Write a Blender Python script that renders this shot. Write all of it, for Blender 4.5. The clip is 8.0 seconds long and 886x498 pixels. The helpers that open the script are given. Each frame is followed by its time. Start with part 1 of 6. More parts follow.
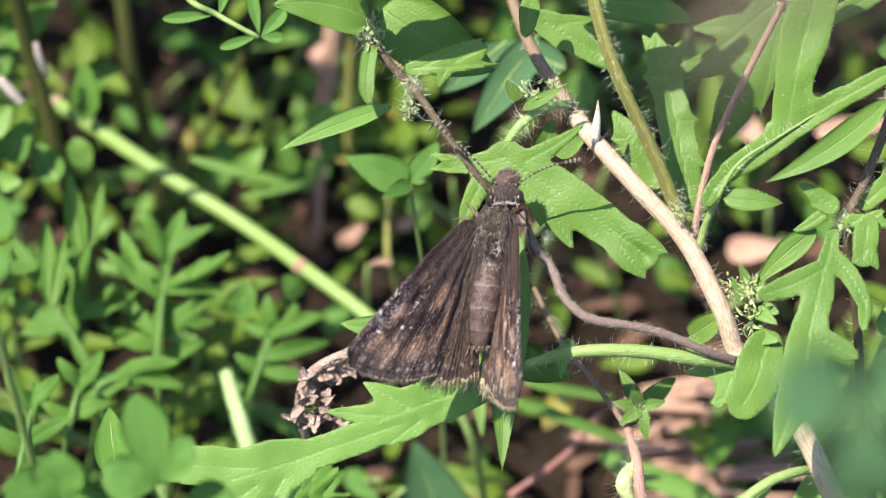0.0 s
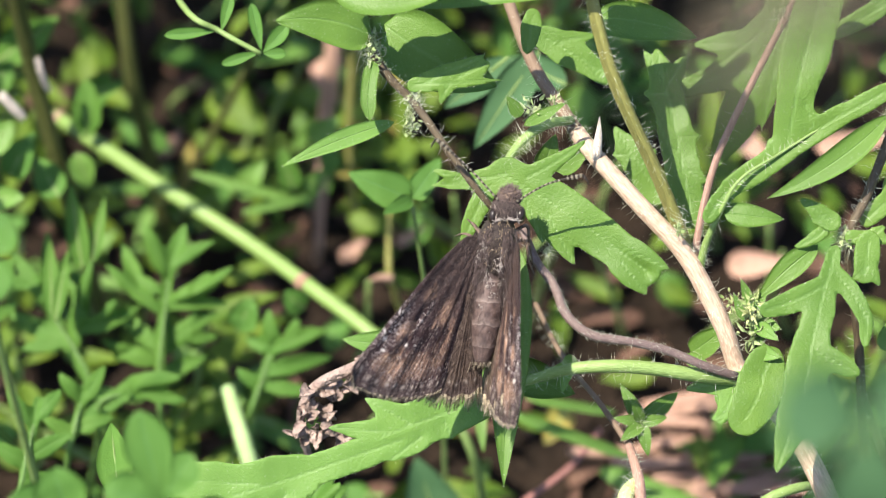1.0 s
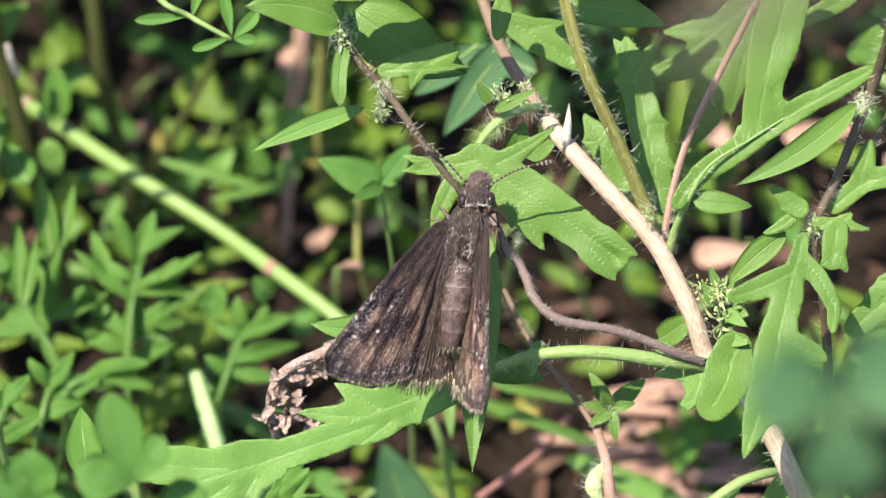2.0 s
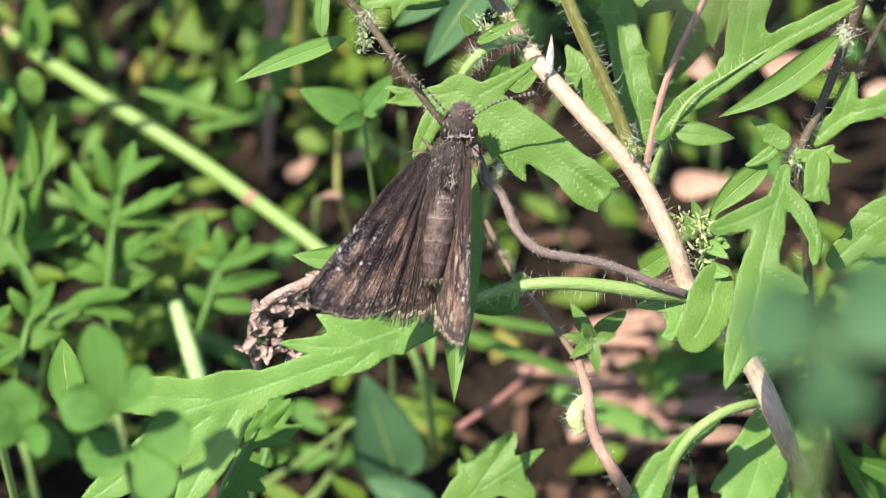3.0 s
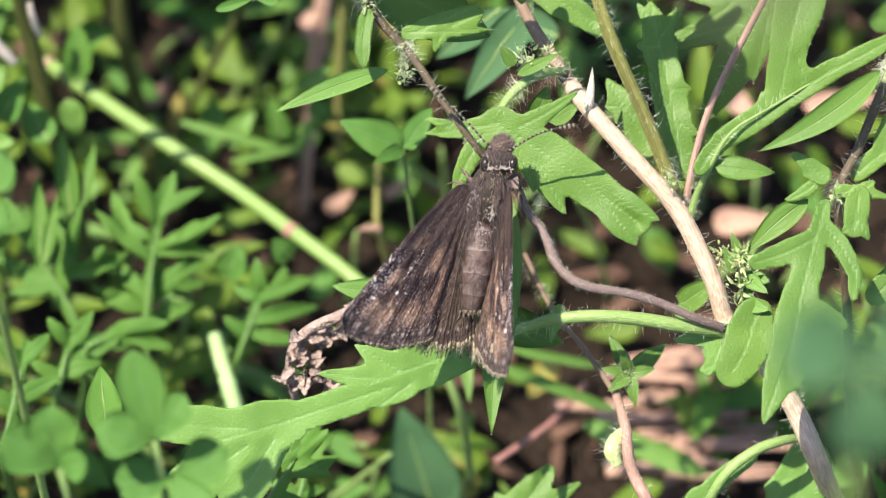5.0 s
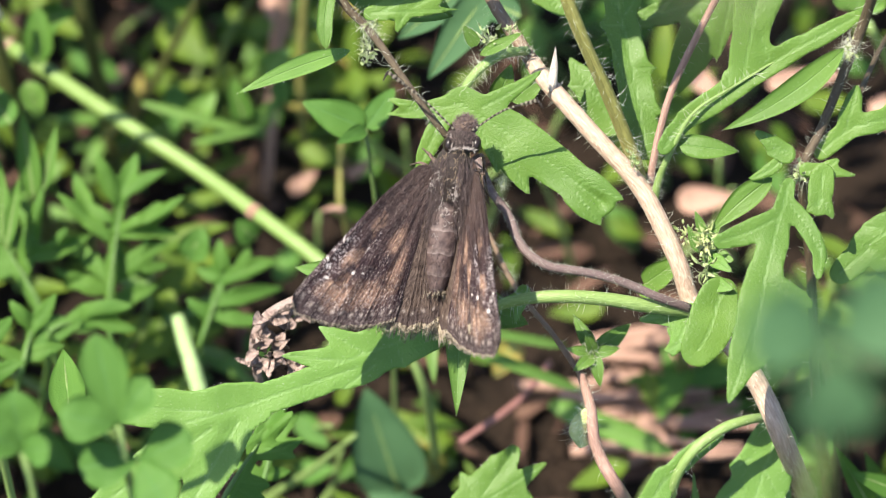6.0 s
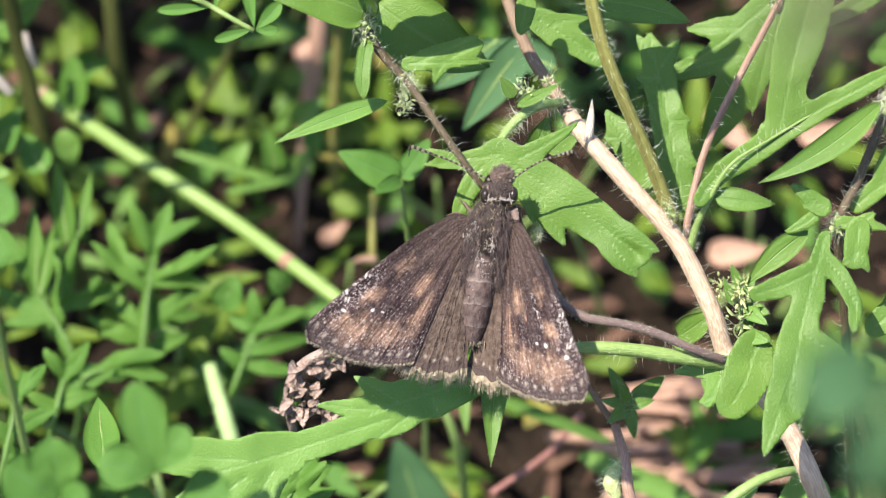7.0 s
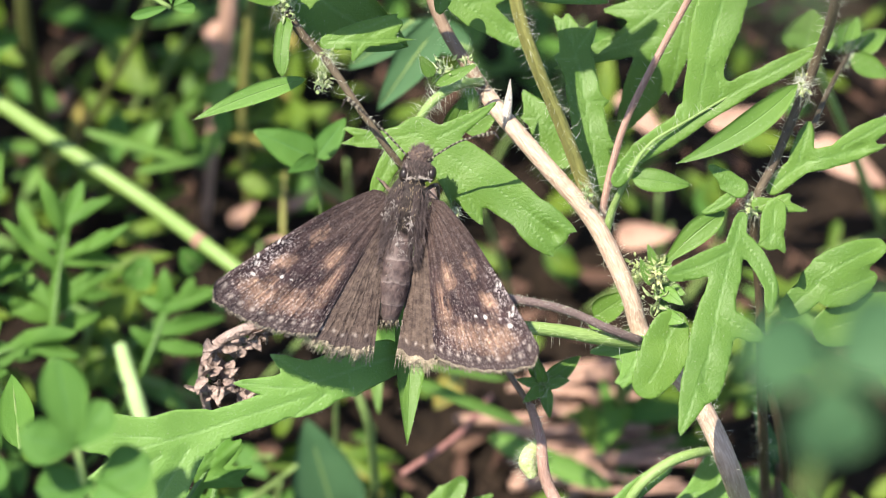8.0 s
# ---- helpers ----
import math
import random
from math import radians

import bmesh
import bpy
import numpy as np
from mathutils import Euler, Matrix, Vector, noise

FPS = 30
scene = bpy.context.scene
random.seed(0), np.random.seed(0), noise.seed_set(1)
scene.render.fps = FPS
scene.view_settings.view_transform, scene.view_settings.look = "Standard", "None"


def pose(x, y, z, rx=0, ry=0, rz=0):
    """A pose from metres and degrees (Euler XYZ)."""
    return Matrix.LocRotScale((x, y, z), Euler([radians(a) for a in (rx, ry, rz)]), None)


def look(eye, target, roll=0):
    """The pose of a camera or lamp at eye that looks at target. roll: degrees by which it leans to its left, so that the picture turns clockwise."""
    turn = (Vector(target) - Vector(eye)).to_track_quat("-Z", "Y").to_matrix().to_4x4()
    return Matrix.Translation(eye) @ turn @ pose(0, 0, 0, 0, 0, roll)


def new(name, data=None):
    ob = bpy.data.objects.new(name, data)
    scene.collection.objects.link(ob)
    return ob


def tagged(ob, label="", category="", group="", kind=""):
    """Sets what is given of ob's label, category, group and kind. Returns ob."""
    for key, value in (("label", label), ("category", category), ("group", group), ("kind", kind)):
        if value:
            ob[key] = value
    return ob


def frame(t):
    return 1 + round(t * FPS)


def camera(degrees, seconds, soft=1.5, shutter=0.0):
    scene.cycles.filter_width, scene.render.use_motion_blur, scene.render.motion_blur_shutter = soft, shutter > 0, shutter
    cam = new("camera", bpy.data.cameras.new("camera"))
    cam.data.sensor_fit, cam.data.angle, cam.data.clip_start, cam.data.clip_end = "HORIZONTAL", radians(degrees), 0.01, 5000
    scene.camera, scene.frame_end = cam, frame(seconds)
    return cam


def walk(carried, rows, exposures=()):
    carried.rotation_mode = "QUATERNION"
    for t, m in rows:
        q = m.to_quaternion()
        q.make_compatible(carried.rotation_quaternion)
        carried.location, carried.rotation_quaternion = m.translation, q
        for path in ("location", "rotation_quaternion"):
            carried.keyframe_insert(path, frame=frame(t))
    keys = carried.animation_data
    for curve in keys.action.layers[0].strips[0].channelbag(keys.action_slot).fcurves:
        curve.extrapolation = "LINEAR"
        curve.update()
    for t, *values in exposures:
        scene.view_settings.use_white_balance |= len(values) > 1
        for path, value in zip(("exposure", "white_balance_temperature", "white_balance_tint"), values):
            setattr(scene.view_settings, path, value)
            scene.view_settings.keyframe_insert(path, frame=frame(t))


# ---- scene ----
cam = camera(16, 8.0, soft=1.0)
# The meadow is laid out in millimetres on a slope frame: u to the right, v up the slope, w out of it.
PITCH = radians(50)
AX = Vector((1, 0, 0))
AV = Vector((0, math.sin(PITCH), math.cos(PITCH)))
AW = Vector((0, -math.cos(PITCH), math.sin(PITCH)))
ORG = Vector((0, 0, 0.080))
FRAME = Matrix((AX, AV, AW)).transposed()


def S(p):
    """A point of the slope frame (mm) in the world (m)."""
    return ORG + (AX * p[0] + AV * p[1] + AW * p[2]) * 0.001


# Camera: seconds, shift in u, v, w (mm) from a stand 300 mm off, then turn right, turn up and roll in degrees.
CAMERA_ROWS = [
    (0.0, 2.13, -0.44, -1.30, -0.310, 0.251, -0.530),
    (0.1, 2.20, 0.04, -1.32, -0.369, 0.187, -0.598),
    (0.2, 2.27, 0.53, -1.35, -0.467, -0.001, -0.667),
    (0.3, 2.33, 1.01, -1.38, -0.586, -0.065, -0.735),
    (0.4, 2.40, 1.50, -1.41, -0.500, -0.338, -0.804),
    (0.5, 2.47, 1.99, -1.43, -0.401, -0.392, -0.872),
    (0.6, 2.35, 1.60, -1.32, -0.302, -0.174, -0.801),
    (0.7, 2.23, 1.22, -1.21, -0.319, -0.086, -0.730),
    (0.8, 2.11, 0.84, -1.10, -0.376, 0.188, -0.660),
    (0.9, 1.99, 0.45, -0.99, -0.413, 0.400, -0.589),
    (1.0, 1.87, 0.07, -0.87, -0.289, 0.445, -0.518),
    (1.1, 1.90, -0.24, -0.78, -0.125, 0.767, -0.489),
    (1.2, 1.94, -0.55, -0.68, 0.179, 0.845, -0.461),
    (2.3, 0.70, -1.10, 0.14, 0.383, 0.281, -0.233),
    (2.4, 0.59, -1.15, 0.22, 0.341, 0.227, -0.213),
    (2.5, 0.47, -1.20, 0.29, 0.375, -0.419, -0.192),
    (2.6, 0.39, -1.13, 0.23, 0.439, -0.504, -0.193),
    (2.7, 0.31, -1.05, 0.17, 0.476, -0.496, -0.194),
    (2.8, 0.22, -0.98, 0.11, 0.616, -0.530, -0.195),
    (2.9, 0.14, -0.90, 0.04, 0.921, -0.731, -0.196),
    (3.0, 0.05, -0.83, -0.02, 0.929, -0.901, -0.197),
    (3.1, 0.04, -0.66, -0.02, 0.693, -0.878, -0.157),
    (3.2, 0.03, -0.50, -0.01, 0.324, -0.909, -0.118),
    (3.3, 0.02, -0.33, -0.01, 0.163, -0.651, -0.079),
    (3.4, 0.01, -0.17, -0.00, 0.104, -0.145, -0.039),
    (3.5, 0.00, 0.00, 0.00, 0.003, 0.011, 0.000),
    (3.6, 0.02, -0.28, 0.03, -0.019, 0.182, 0.046),
    (3.7, 0.03, -0.55, 0.06, -0.126, 0.707, 0.092),
    (3.8, 0.05, -0.83, 0.08, -0.211, 0.735, 0.138),
    (3.9, 0.07, -1.11, 0.11, -0.254, 0.700, 0.183),
    (4.0, 0.09, -1.39, 0.14, -0.144, 0.769, 0.229),
    (4.1, 0.02, -1.57, 0.26, -0.018, 0.698, 0.228),
    (4.2, -0.04, -1.75, 0.37, 0.097, 0.606, 0.227),
    (4.3, -0.10, -1.93, 0.49, 0.106, 0.846, 0.227),
    (4.4, -0.17, -2.12, 0.60, 0.095, 0.941, 0.226),
    (4.5, -0.23, -2.30, 0.72, 0.168, 0.714, 0.225),
    (4.6, -0.05, -2.22, 0.38, 0.165, 0.193, 0.279),
    (4.7, 0.14, -2.14, 0.04, 0.178, 0.018, 0.333),
    (5.8, -0.98, -1.38, 0.27, 0.685, -0.605, 0.079),
    (5.9, -0.54, -1.47, -0.31, 0.876, -0.695, 0.037),
    (6.0, -0.11, -1.56, -0.88, 0.911, -0.534, -0.004),
    (6.1, -0.26, -1.53, -0.87, 0.951, -0.369, 0.017),
    (6.2, -0.40, -1.50, -0.85, 0.999, -0.396, 0.038),
    (6.3, -0.55, -1.46, -0.83, 0.861, -0.361, 0.059),
    (6.4, -0.69, -1.43, -0.81, 0.951, -0.513, 0.080),
    (6.5, -0.84, -1.40, -0.80, 0.732, -0.400, 0.101),
    (6.6, -1.12, -1.48, -0.75, 0.825, -0.281, 0.163),
    (6.7, -1.40, -1.55, -0.69, 0.671, -0.250, 0.225),
    (6.8, -1.68, -1.63, -0.64, 0.537, -0.074, 0.288),
    (6.9, -1.96, -1.70, -0.59, 0.463, 0.370, 0.350),
    (7.0, -2.24, -1.78, -0.54, 0.664, 0.424, 0.412),
    (7.1, -2.56, -1.90, -0.57, 1.530, 0.367, 0.414),
    (7.2, -2.88, -2.03, -0.59, 2.169, 0.435, 0.415),
    (7.3, -3.20, -2.15, -0.62, 2.312, 0.417, 0.416),
    (7.4, -3.53, -2.28, -0.64, 2.371, 0.523, 0.418),
    (7.5, -3.85, -2.41, -0.67, 2.446, 0.551, 0.419),
    (7.6, -4.24, -2.54, -0.66, 2.591, 0.239, 0.489),
    (7.7, -4.63, -2.68, -0.65, 2.669, -0.069, 0.559),
    (7.8, -5.02, -2.81, -0.64, 2.785, -0.025, 0.628),
    (7.9, -5.41, -2.95, -0.63, 2.836, 0.267, 0.698),
    (8.0, -5.81, -3.09, -0.63, 2.851, 0.307, 0.767),
]


def camera_pose(u, v, w, yaw, pitch, roll):
    turn = Matrix.Rotation(radians(-yaw), 3, "Y") @ Matrix.Rotation(radians(pitch), 3, "X") @ Matrix.Rotation(radians(roll), 3, "Z")
    return Matrix.Translation(S((u, v, w + 300))) @ (FRAME @ turn).to_4x4()


walk(cam, [(t, camera_pose(*r)) for t, *r in CAMERA_ROWS])
cam.data.dof.use_dof = True
cam.data.dof.focus_distance = 0.299
cam.data.dof.aperture_fstop = 25

# ---- light ----
SUN_FROM = (-AX * 2.3 + AV * 2.7 + AW * 4.6).normalized()
world = bpy.data.worlds.new("sky")
scene.world = world
world.use_nodes = True
nt = world.node_tree
sky = nt.nodes.new("ShaderNodeTexSky")
sky.sky_type, sky.sun_disc = "NISHITA", False
sky.sun_elevation = math.asin(SUN_FROM.z)
sky.sun_rotation = math.atan2(SUN_FROM.x, SUN_FROM.y)
nt.links.new(sky.outputs[0], nt.nodes["Background"].inputs[0])
nt.nodes["Background"].inputs[1].default_value = 0.12
lamp = bpy.data.lights.new("sun", "SUN")
lamp.energy, lamp.angle, lamp.color = 5.0, radians(0.53), (1.0, 0.915, 0.79)
sun = new("sun", lamp)
sun.matrix_world = look(SUN_FROM * 3, (0, 0, 0))
scene.view_settings.exposure = 1.34


# ---- materials ----
def material(name):
    m = bpy.data.materials.new(name)
    m.use_nodes = True
    n = m.node_tree.nodes
    return m, m.node_tree, n["Principled BSDF"], n["Material Output"]


def node(t, kind, **inputs):
    n = t.nodes.new("ShaderNode" + kind)
    for k, v in inputs.items():
        n.inputs[k.replace("_", " ")].default_value = v
    return n


def calc(t, op, a, b=0.0, c=None, clamp=False):
    n = t.nodes.new("ShaderNodeMath")
    n.operation, n.use_clamp = op, clamp
    for i, v in enumerate((a, b) if c is None else (a, b, c)):
        if isinstance(v, (int, float)):
            n.inputs[i].default_value = v
        else:
            t.links.new(v, n.inputs[i])
    return n.outputs[0]


def mix(t, fac, a, b):
    n = t.nodes.new("ShaderNodeMix")
    n.data_type = "RGBA"
    for i, v in ((0, fac), (6, a), (7, b)):
        if isinstance(v, (int, float)):
            n.inputs[i].default_value = v
        elif isinstance(v, tuple):
            n.inputs[i].default_value = (*v, 1)
        else:
            t.links.new(v, n.inputs[i])
    return n.outputs[2]


def noisy(t, scale, detail=4.0, lo=0.35, hi=0.65):
    tc = t.nodes.new("ShaderNodeTexCoord")
    n = node(t, "TexNoise", Scale=scale, Detail=detail, Roughness=0.6)
    t.links.new(tc.outputs["Object"], n.inputs["Vector"])
    r = t.nodes.new("ShaderNodeMapRange")
    r.inputs[1].default_value, r.inputs[2].default_value = lo, hi
    t.links.new(n.outputs[0], r.inputs[0])
    return r.outputs[0]


def bump(t, bsdf, height, dist, strength=1.0):
    b = t.nodes.new("ShaderNodeBump")
    b.inputs["Distance"].default_value, b.inputs["Strength"].default_value = dist, strength
    t.links.new(height, b.inputs["Height"])
    t.links.new(b.outputs[0], bsdf.inputs["Normal"])
    return b.outputs[0]


def leaf_material(name, base, young, vein, through_light=0.30, rough=0.50, hairy=0.28, gloss=0.36):
    m, t, bsdf, out = material(name)
    uv = t.nodes.new("ShaderNodeUVMap")
    sep = t.nodes.new("ShaderNodeSeparateXYZ")
    t.links.new(uv.outputs[0], sep.inputs[0])
    s, x = sep.outputs[0], sep.outputs[1]
    off = calc(t, "ABSOLUTE", calc(t, "SUBTRACT", x, 0.5))
    # midrib, then side veins that run forward from it
    rib = calc(t, "SUBTRACT", 1.0, calc(t, "DIVIDE", off, 0.045), clamp=True)
    phase = calc(t, "SUBTRACT", calc(t, "ADD", calc(t, "MULTIPLY", s, 7.0), calc(t, "MULTIPLY", noisy(t, 260, 2), 0.5)), calc(t, "MULTIPLY", off, 5.0))
    saw = calc(t, "ABSOLUTE", calc(t, "SUBTRACT", calc(t, "FRACT", phase), 0.5))
    side = calc(t, "SUBTRACT", 1.0, calc(t, "DIVIDE", saw, 0.06), clamp=True)
    veins = calc(t, "MAXIMUM", rib, calc(t, "MULTIPLY", side, 0.16))
    big, small = noisy(t, 130, 3), noisy(t, 3800, 3, 0.38, 0.68)
    info = t.nodes.new("ShaderNodeObjectInfo")
    isl = t.nodes.new("ShaderNodeNewGeometry")
    vary = calc(t, "ADD", calc(t, "MULTIPLY", info.outputs["Random"], 0.5), calc(t, "MULTIPLY", isl.outputs["Random Per Island"], 0.5))
    tone = mix(t, calc(t, "ADD", calc(t, "MULTIPLY", big, 0.5), calc(t, "MULTIPLY", vary, 0.5)), base, young)
    tone = mix(t, calc(t, "MULTIPLY", veins, 0.4), tone, vein)
    # short pale hairs as specks
    speck = calc(t, "MULTIPLY", calc(t, "GREATER_THAN", noisy(t, 3600, 1, 0.3, 0.8), 0.78), hairy)
    tone = mix(t, speck, tone, (0.42, 0.52, 0.34))
    t.links.new(tone, bsdf.inputs["Base Color"])
    bsdf.inputs["Roughness"].default_value = rough
    bsdf.inputs["Specular IOR Level"].default_value = gloss
    h = calc(t, "SUBTRACT", calc(t, "MULTIPLY", small, 0.3), calc(t, "MULTIPLY", veins, 0.8))
    normal = bump(t, bsdf, h, 0.00011, 0.6)
    tr = node(t, "BsdfTranslucent")
    t.links.new(mix(t, 0.35, tone, (0.20, 0.42, 0.03)), tr.inputs["Color"])
    t.links.new(normal, tr.inputs["Normal"])
    ms = node(t, "MixShader", Fac=through_light)
    t.links.new(bsdf.outputs[0], ms.inputs[1])
    t.links.new(tr.outputs[0], ms.inputs[2])
    t.links.new(ms.outputs[0], out.inputs[0])
    return m


def plain_material(name, a, b, scale=300, rough=0.6, relief=0.0002, spec=0.4, streak=False, fine=1500):
    m, t, bsdf, out = material(name)
    if streak:
        uv = t.nodes.new("ShaderNodeUVMap")
        mp = t.nodes.new("ShaderNodeMapping")
        mp.inputs["Scale"].default_value = (3, 14, 1)
        t.links.new(uv.outputs[0], mp.inputs[0])
        n = node(t, "TexNoise", Scale=2.0, Detail=5.0)
        t.links.new(mp.outputs[0], n.inputs["Vector"])
        r = t.nodes.new("ShaderNodeMapRange")
        r.inputs[1].default_value, r.inputs[2].default_value = 0.32, 0.68
        t.links.new(n.outputs[0], r.inputs[0])
        f = r.outputs[0]
    else:
        f = noisy(t, scale)
    isl = t.nodes.new("ShaderNodeNewGeometry")
    f2 = calc(t, "ADD", calc(t, "MULTIPLY", f, 0.7), calc(t, "MULTIPLY", isl.outputs["Random Per Island"], 0.3))
    t.links.new(mix(t, f2, a, b), bsdf.inputs["Base Color"])
    bsdf.inputs["Roughness"].default_value = rough
    bsdf.inputs["Specular IOR Level"].default_value = spec
    bump(t, bsdf, calc(t, "ADD", f, noisy(t, fine, 3)), relief)
    return m


M = {
    "leaf": leaf_material("ragweed_leaf", (0.076, 0.160, 0.024), (0.122, 0.224, 0.034), (0.17, 0.29, 0.09), hairy=0.12),
    "leaf_pale": leaf_material("pale_leaf", (0.100, 0.205, 0.036), (0.142, 0.270, 0.052), (0.20, 0.32, 0.12), hairy=0.12),
    "clover": leaf_material("clover_leaf", (0.060, 0.152, 0.028), (0.092, 0.198, 0.036), (0.10, 0.22, 0.08), 0.3, 0.6, 0.0, 0.2),
    # bluish clover; on weed leaves its dull tone stands in for shade
    "blue": leaf_material("clover_and_shaded_leaf", (0.043, 0.102, 0.045), (0.064, 0.132, 0.058), (0.06, 0.13, 0.05), 0.18, 0.6, 0.0, 0.12),
    "fern": leaf_material("cut_leaf", (0.060, 0.150, 0.024), (0.105, 0.212, 0.034), (0.12, 0.24, 0.06), 0.34, 0.6, 0.0, 0.2),
    "under": leaf_material("undergrowth_leaf", (0.046, 0.112, 0.013), (0.145, 0.210, 0.020), (0.10, 0.20, 0.05), 0.34, 0.5, 0.0, 0.25),
    "drab": plain_material("drab_dry_leaf", (0.074, 0.066, 0.042), (0.128, 0.112, 0.072), streak=True, rough=0.7),
    "yellow": leaf_material("yellowing_leaf", (0.22, 0.24, 0.04), (0.34, 0.26, 0.06), (0.3, 0.3, 0.1), 0.3, 0.5, 0.0),
    "straw_stem": plain_material("woody_stem", (0.25, 0.165, 0.11), (0.52, 0.395, 0.30), streak=True, rough=0.55, relief=0.00004),
    # for a brown side stem and the darkened upper part of the main stem
    "brown_and_shaded_stem": plain_material("brown_and_shaded_stem", (0.11, 0.072, 0.046), (0.20, 0.138, 0.092), streak=True, rough=0.6, relief=0.00004),
    "olive_stem": plain_material("olive_stem", (0.15, 0.14, 0.035), (0.22, 0.22, 0.06), streak=True, relief=0.00004),
    "pink_stem": plain_material("reddish_stem", (0.20, 0.105, 0.080), (0.36, 0.235, 0.180), streak=True, relief=0.00004),
    "red_stem": plain_material("red_stem", (0.16, 0.060, 0.055), (0.30, 0.150, 0.125), streak=True, relief=0.00004),
    "dark_stem": plain_material("purple_brown_stem", (0.030, 0.020, 0.013), (0.105, 0.078, 0.042), streak=True, relief=0.00004),
    "fuzzy_stem": plain_material("fuzzy_stem", (0.085, 0.056, 0.053), (0.19, 0.138, 0.125), streak=True, relief=0.00004),
    "green_stem": plain_material("green_stem", (0.125, 0.205, 0.050), (0.215, 0.300, 0.100), streak=True, rough=0.45, relief=0.00003),
    "fern_stem": plain_material("cut_leaf_stalk", (0.060, 0.130, 0.026), (0.105, 0.190, 0.045), streak=True, rough=0.45, relief=0.00003),
    "stalk": plain_material("grass_stalk", (0.100, 0.175, 0.034), (0.185, 0.275, 0.074), streak=True, rough=0.45, relief=0.00003),
    # olive stalk colour, darkened to stand in for shade
    "shaded_stalk": plain_material("shade_tinted_stalk", (0.040, 0.048, 0.010), (0.078, 0.086, 0.019), streak=True, relief=0.00004),
    "pale_stem": plain_material("pale_green_stem", (0.18, 0.30, 0.105), (0.33, 0.45, 0.20), streak=True, relief=0.00004),
    "node_band": plain_material("node_band", (0.20, 0.10, 0.065), (0.32, 0.23, 0.15), scale=900),
    "hair": plain_material("plant_hair", (0.58, 0.62, 0.46), (0.78, 0.80, 0.66), rough=0.4, relief=0.00001),
    "bud": plain_material("flower_bud", (0.17, 0.25, 0.085), (0.38, 0.44, 0.21), scale=900, relief=0.0002),
    "bract": plain_material("pale_bracts", (0.20, 0.29, 0.085), (0.50, 0.51, 0.25), scale=900, relief=0.0001),
    "white_bud_and_glint": plain_material("pale_bud", (0.62, 0.50, 0.42), (0.78, 0.72, 0.64), streak=True),
    "dry": plain_material("dry_litter", (0.09, 0.048, 0.036), (0.28, 0.165, 0.115), streak=True, rough=0.75, spec=0.15),
    "straw": plain_material("sunlit_straw", (0.19, 0.098, 0.070), (0.50, 0.32, 0.235), streak=True, rough=0.7, relief=0.00005),
    "dead": plain_material("withered_flower", (0.20, 0.145, 0.125), (0.40, 0.31, 0.27), scale=900, rough=0.9, relief=0.0002, spec=0.1),
    "soil": plain_material("dark_soil", (0.017, 0.012, 0.008), (0.047, 0.031, 0.021), scale=160, rough=0.95, relief=0.0015, fine=900, spec=0.12),
    "body": plain_material("insect_body", (0.022, 0.017, 0.016), (0.070, 0.056, 0.050), scale=1500, rough=0.6, relief=0.0001, fine=6000, spec=0.15),
    "fur": plain_material("insect_fur", (0.020, 0.014, 0.013), (0.110, 0.080, 0.066), scale=700, rough=0.5, relief=0.00001, spec=0.2),
    "eye": plain_material("insect_eye", (0.010, 0.007, 0.006), (0.018, 0.012, 0.010), rough=0.3, relief=0.00001, spec=0.35),
    "palp": plain_material("insect_palp", (0.09, 0.060, 0.045), (0.17, 0.12, 0.09), scale=1500, rough=0.7),
    "fringe": plain_material("wing_fringe", (0.13, 0.105, 0.08), (0.34, 0.29, 0.21), scale=1500, rough=0.7),
    "fringe_pale": plain_material("hindwing_fringe", (0.17, 0.135, 0.09), (0.46, 0.39, 0.28), scale=1500, rough=0.7),
    "cap": plain_material("head_fur", (0.055, 0.038, 0.038), (0.15, 0.11, 0.10), scale=900, rough=0.7, relief=0.00001),
    "silver": plain_material("silver_scale", (0.24, 0.205, 0.18), (0.50, 0.45, 0.41), scale=1500, rough=0.4, relief=0.00001),
    "gold": plain_material("gold_scale", (0.20, 0.145, 0.085), (0.44, 0.33, 0.20), scale=1500, rough=0.5, relief=0.00001),
    "antenna_dark": plain_material("antenna_dark", (0.02, 0.015, 0.012), (0.05, 0.038, 0.03), scale=3000),
    "antenna_pale": plain_material("antenna_pale", (0.16, 0.14, 0.10), (0.30, 0.27, 0.20), scale=3000),
}


def abdomen_material():
    """Greyish brown with a paler band at the end of each ring."""
    m, t, bsdf, out = material("insect_abdomen")
    uv = t.nodes.new("ShaderNodeUVMap")
    sep = t.nodes.new("ShaderNodeSeparateXYZ")
    t.links.new(uv.outputs[0], sep.inputs[0])
    ring = calc(t, "FRACT", calc(t, "ADD", calc(t, "MULTIPLY", sep.outputs[0], 7.0), calc(t, "MULTIPLY", noisy(t, 800, 3), 0.12)))
    band = calc(t, "POWER", ring, 9.0)
    grain = noisy(t, 1800, 5)
    col = mix(t, grain, (0.040, 0.026, 0.025), (0.098, 0.066, 0.058))
    col = mix(t, calc(t, "MULTIPLY", band, 0.8), col, (0.24, 0.19, 0.17))
    t.links.new(col, bsdf.inputs["Base Color"])
    bsdf.inputs["Roughness"].default_value = 0.6
    bsdf.inputs["Specular IOR Level"].default_value = 0.3
    bump(t, bsdf, calc(t, "ADD", calc(t, "MULTIPLY", grain, 0.4), band), 0.00008)
    return m


M["abdomen"] = abdomen_material()


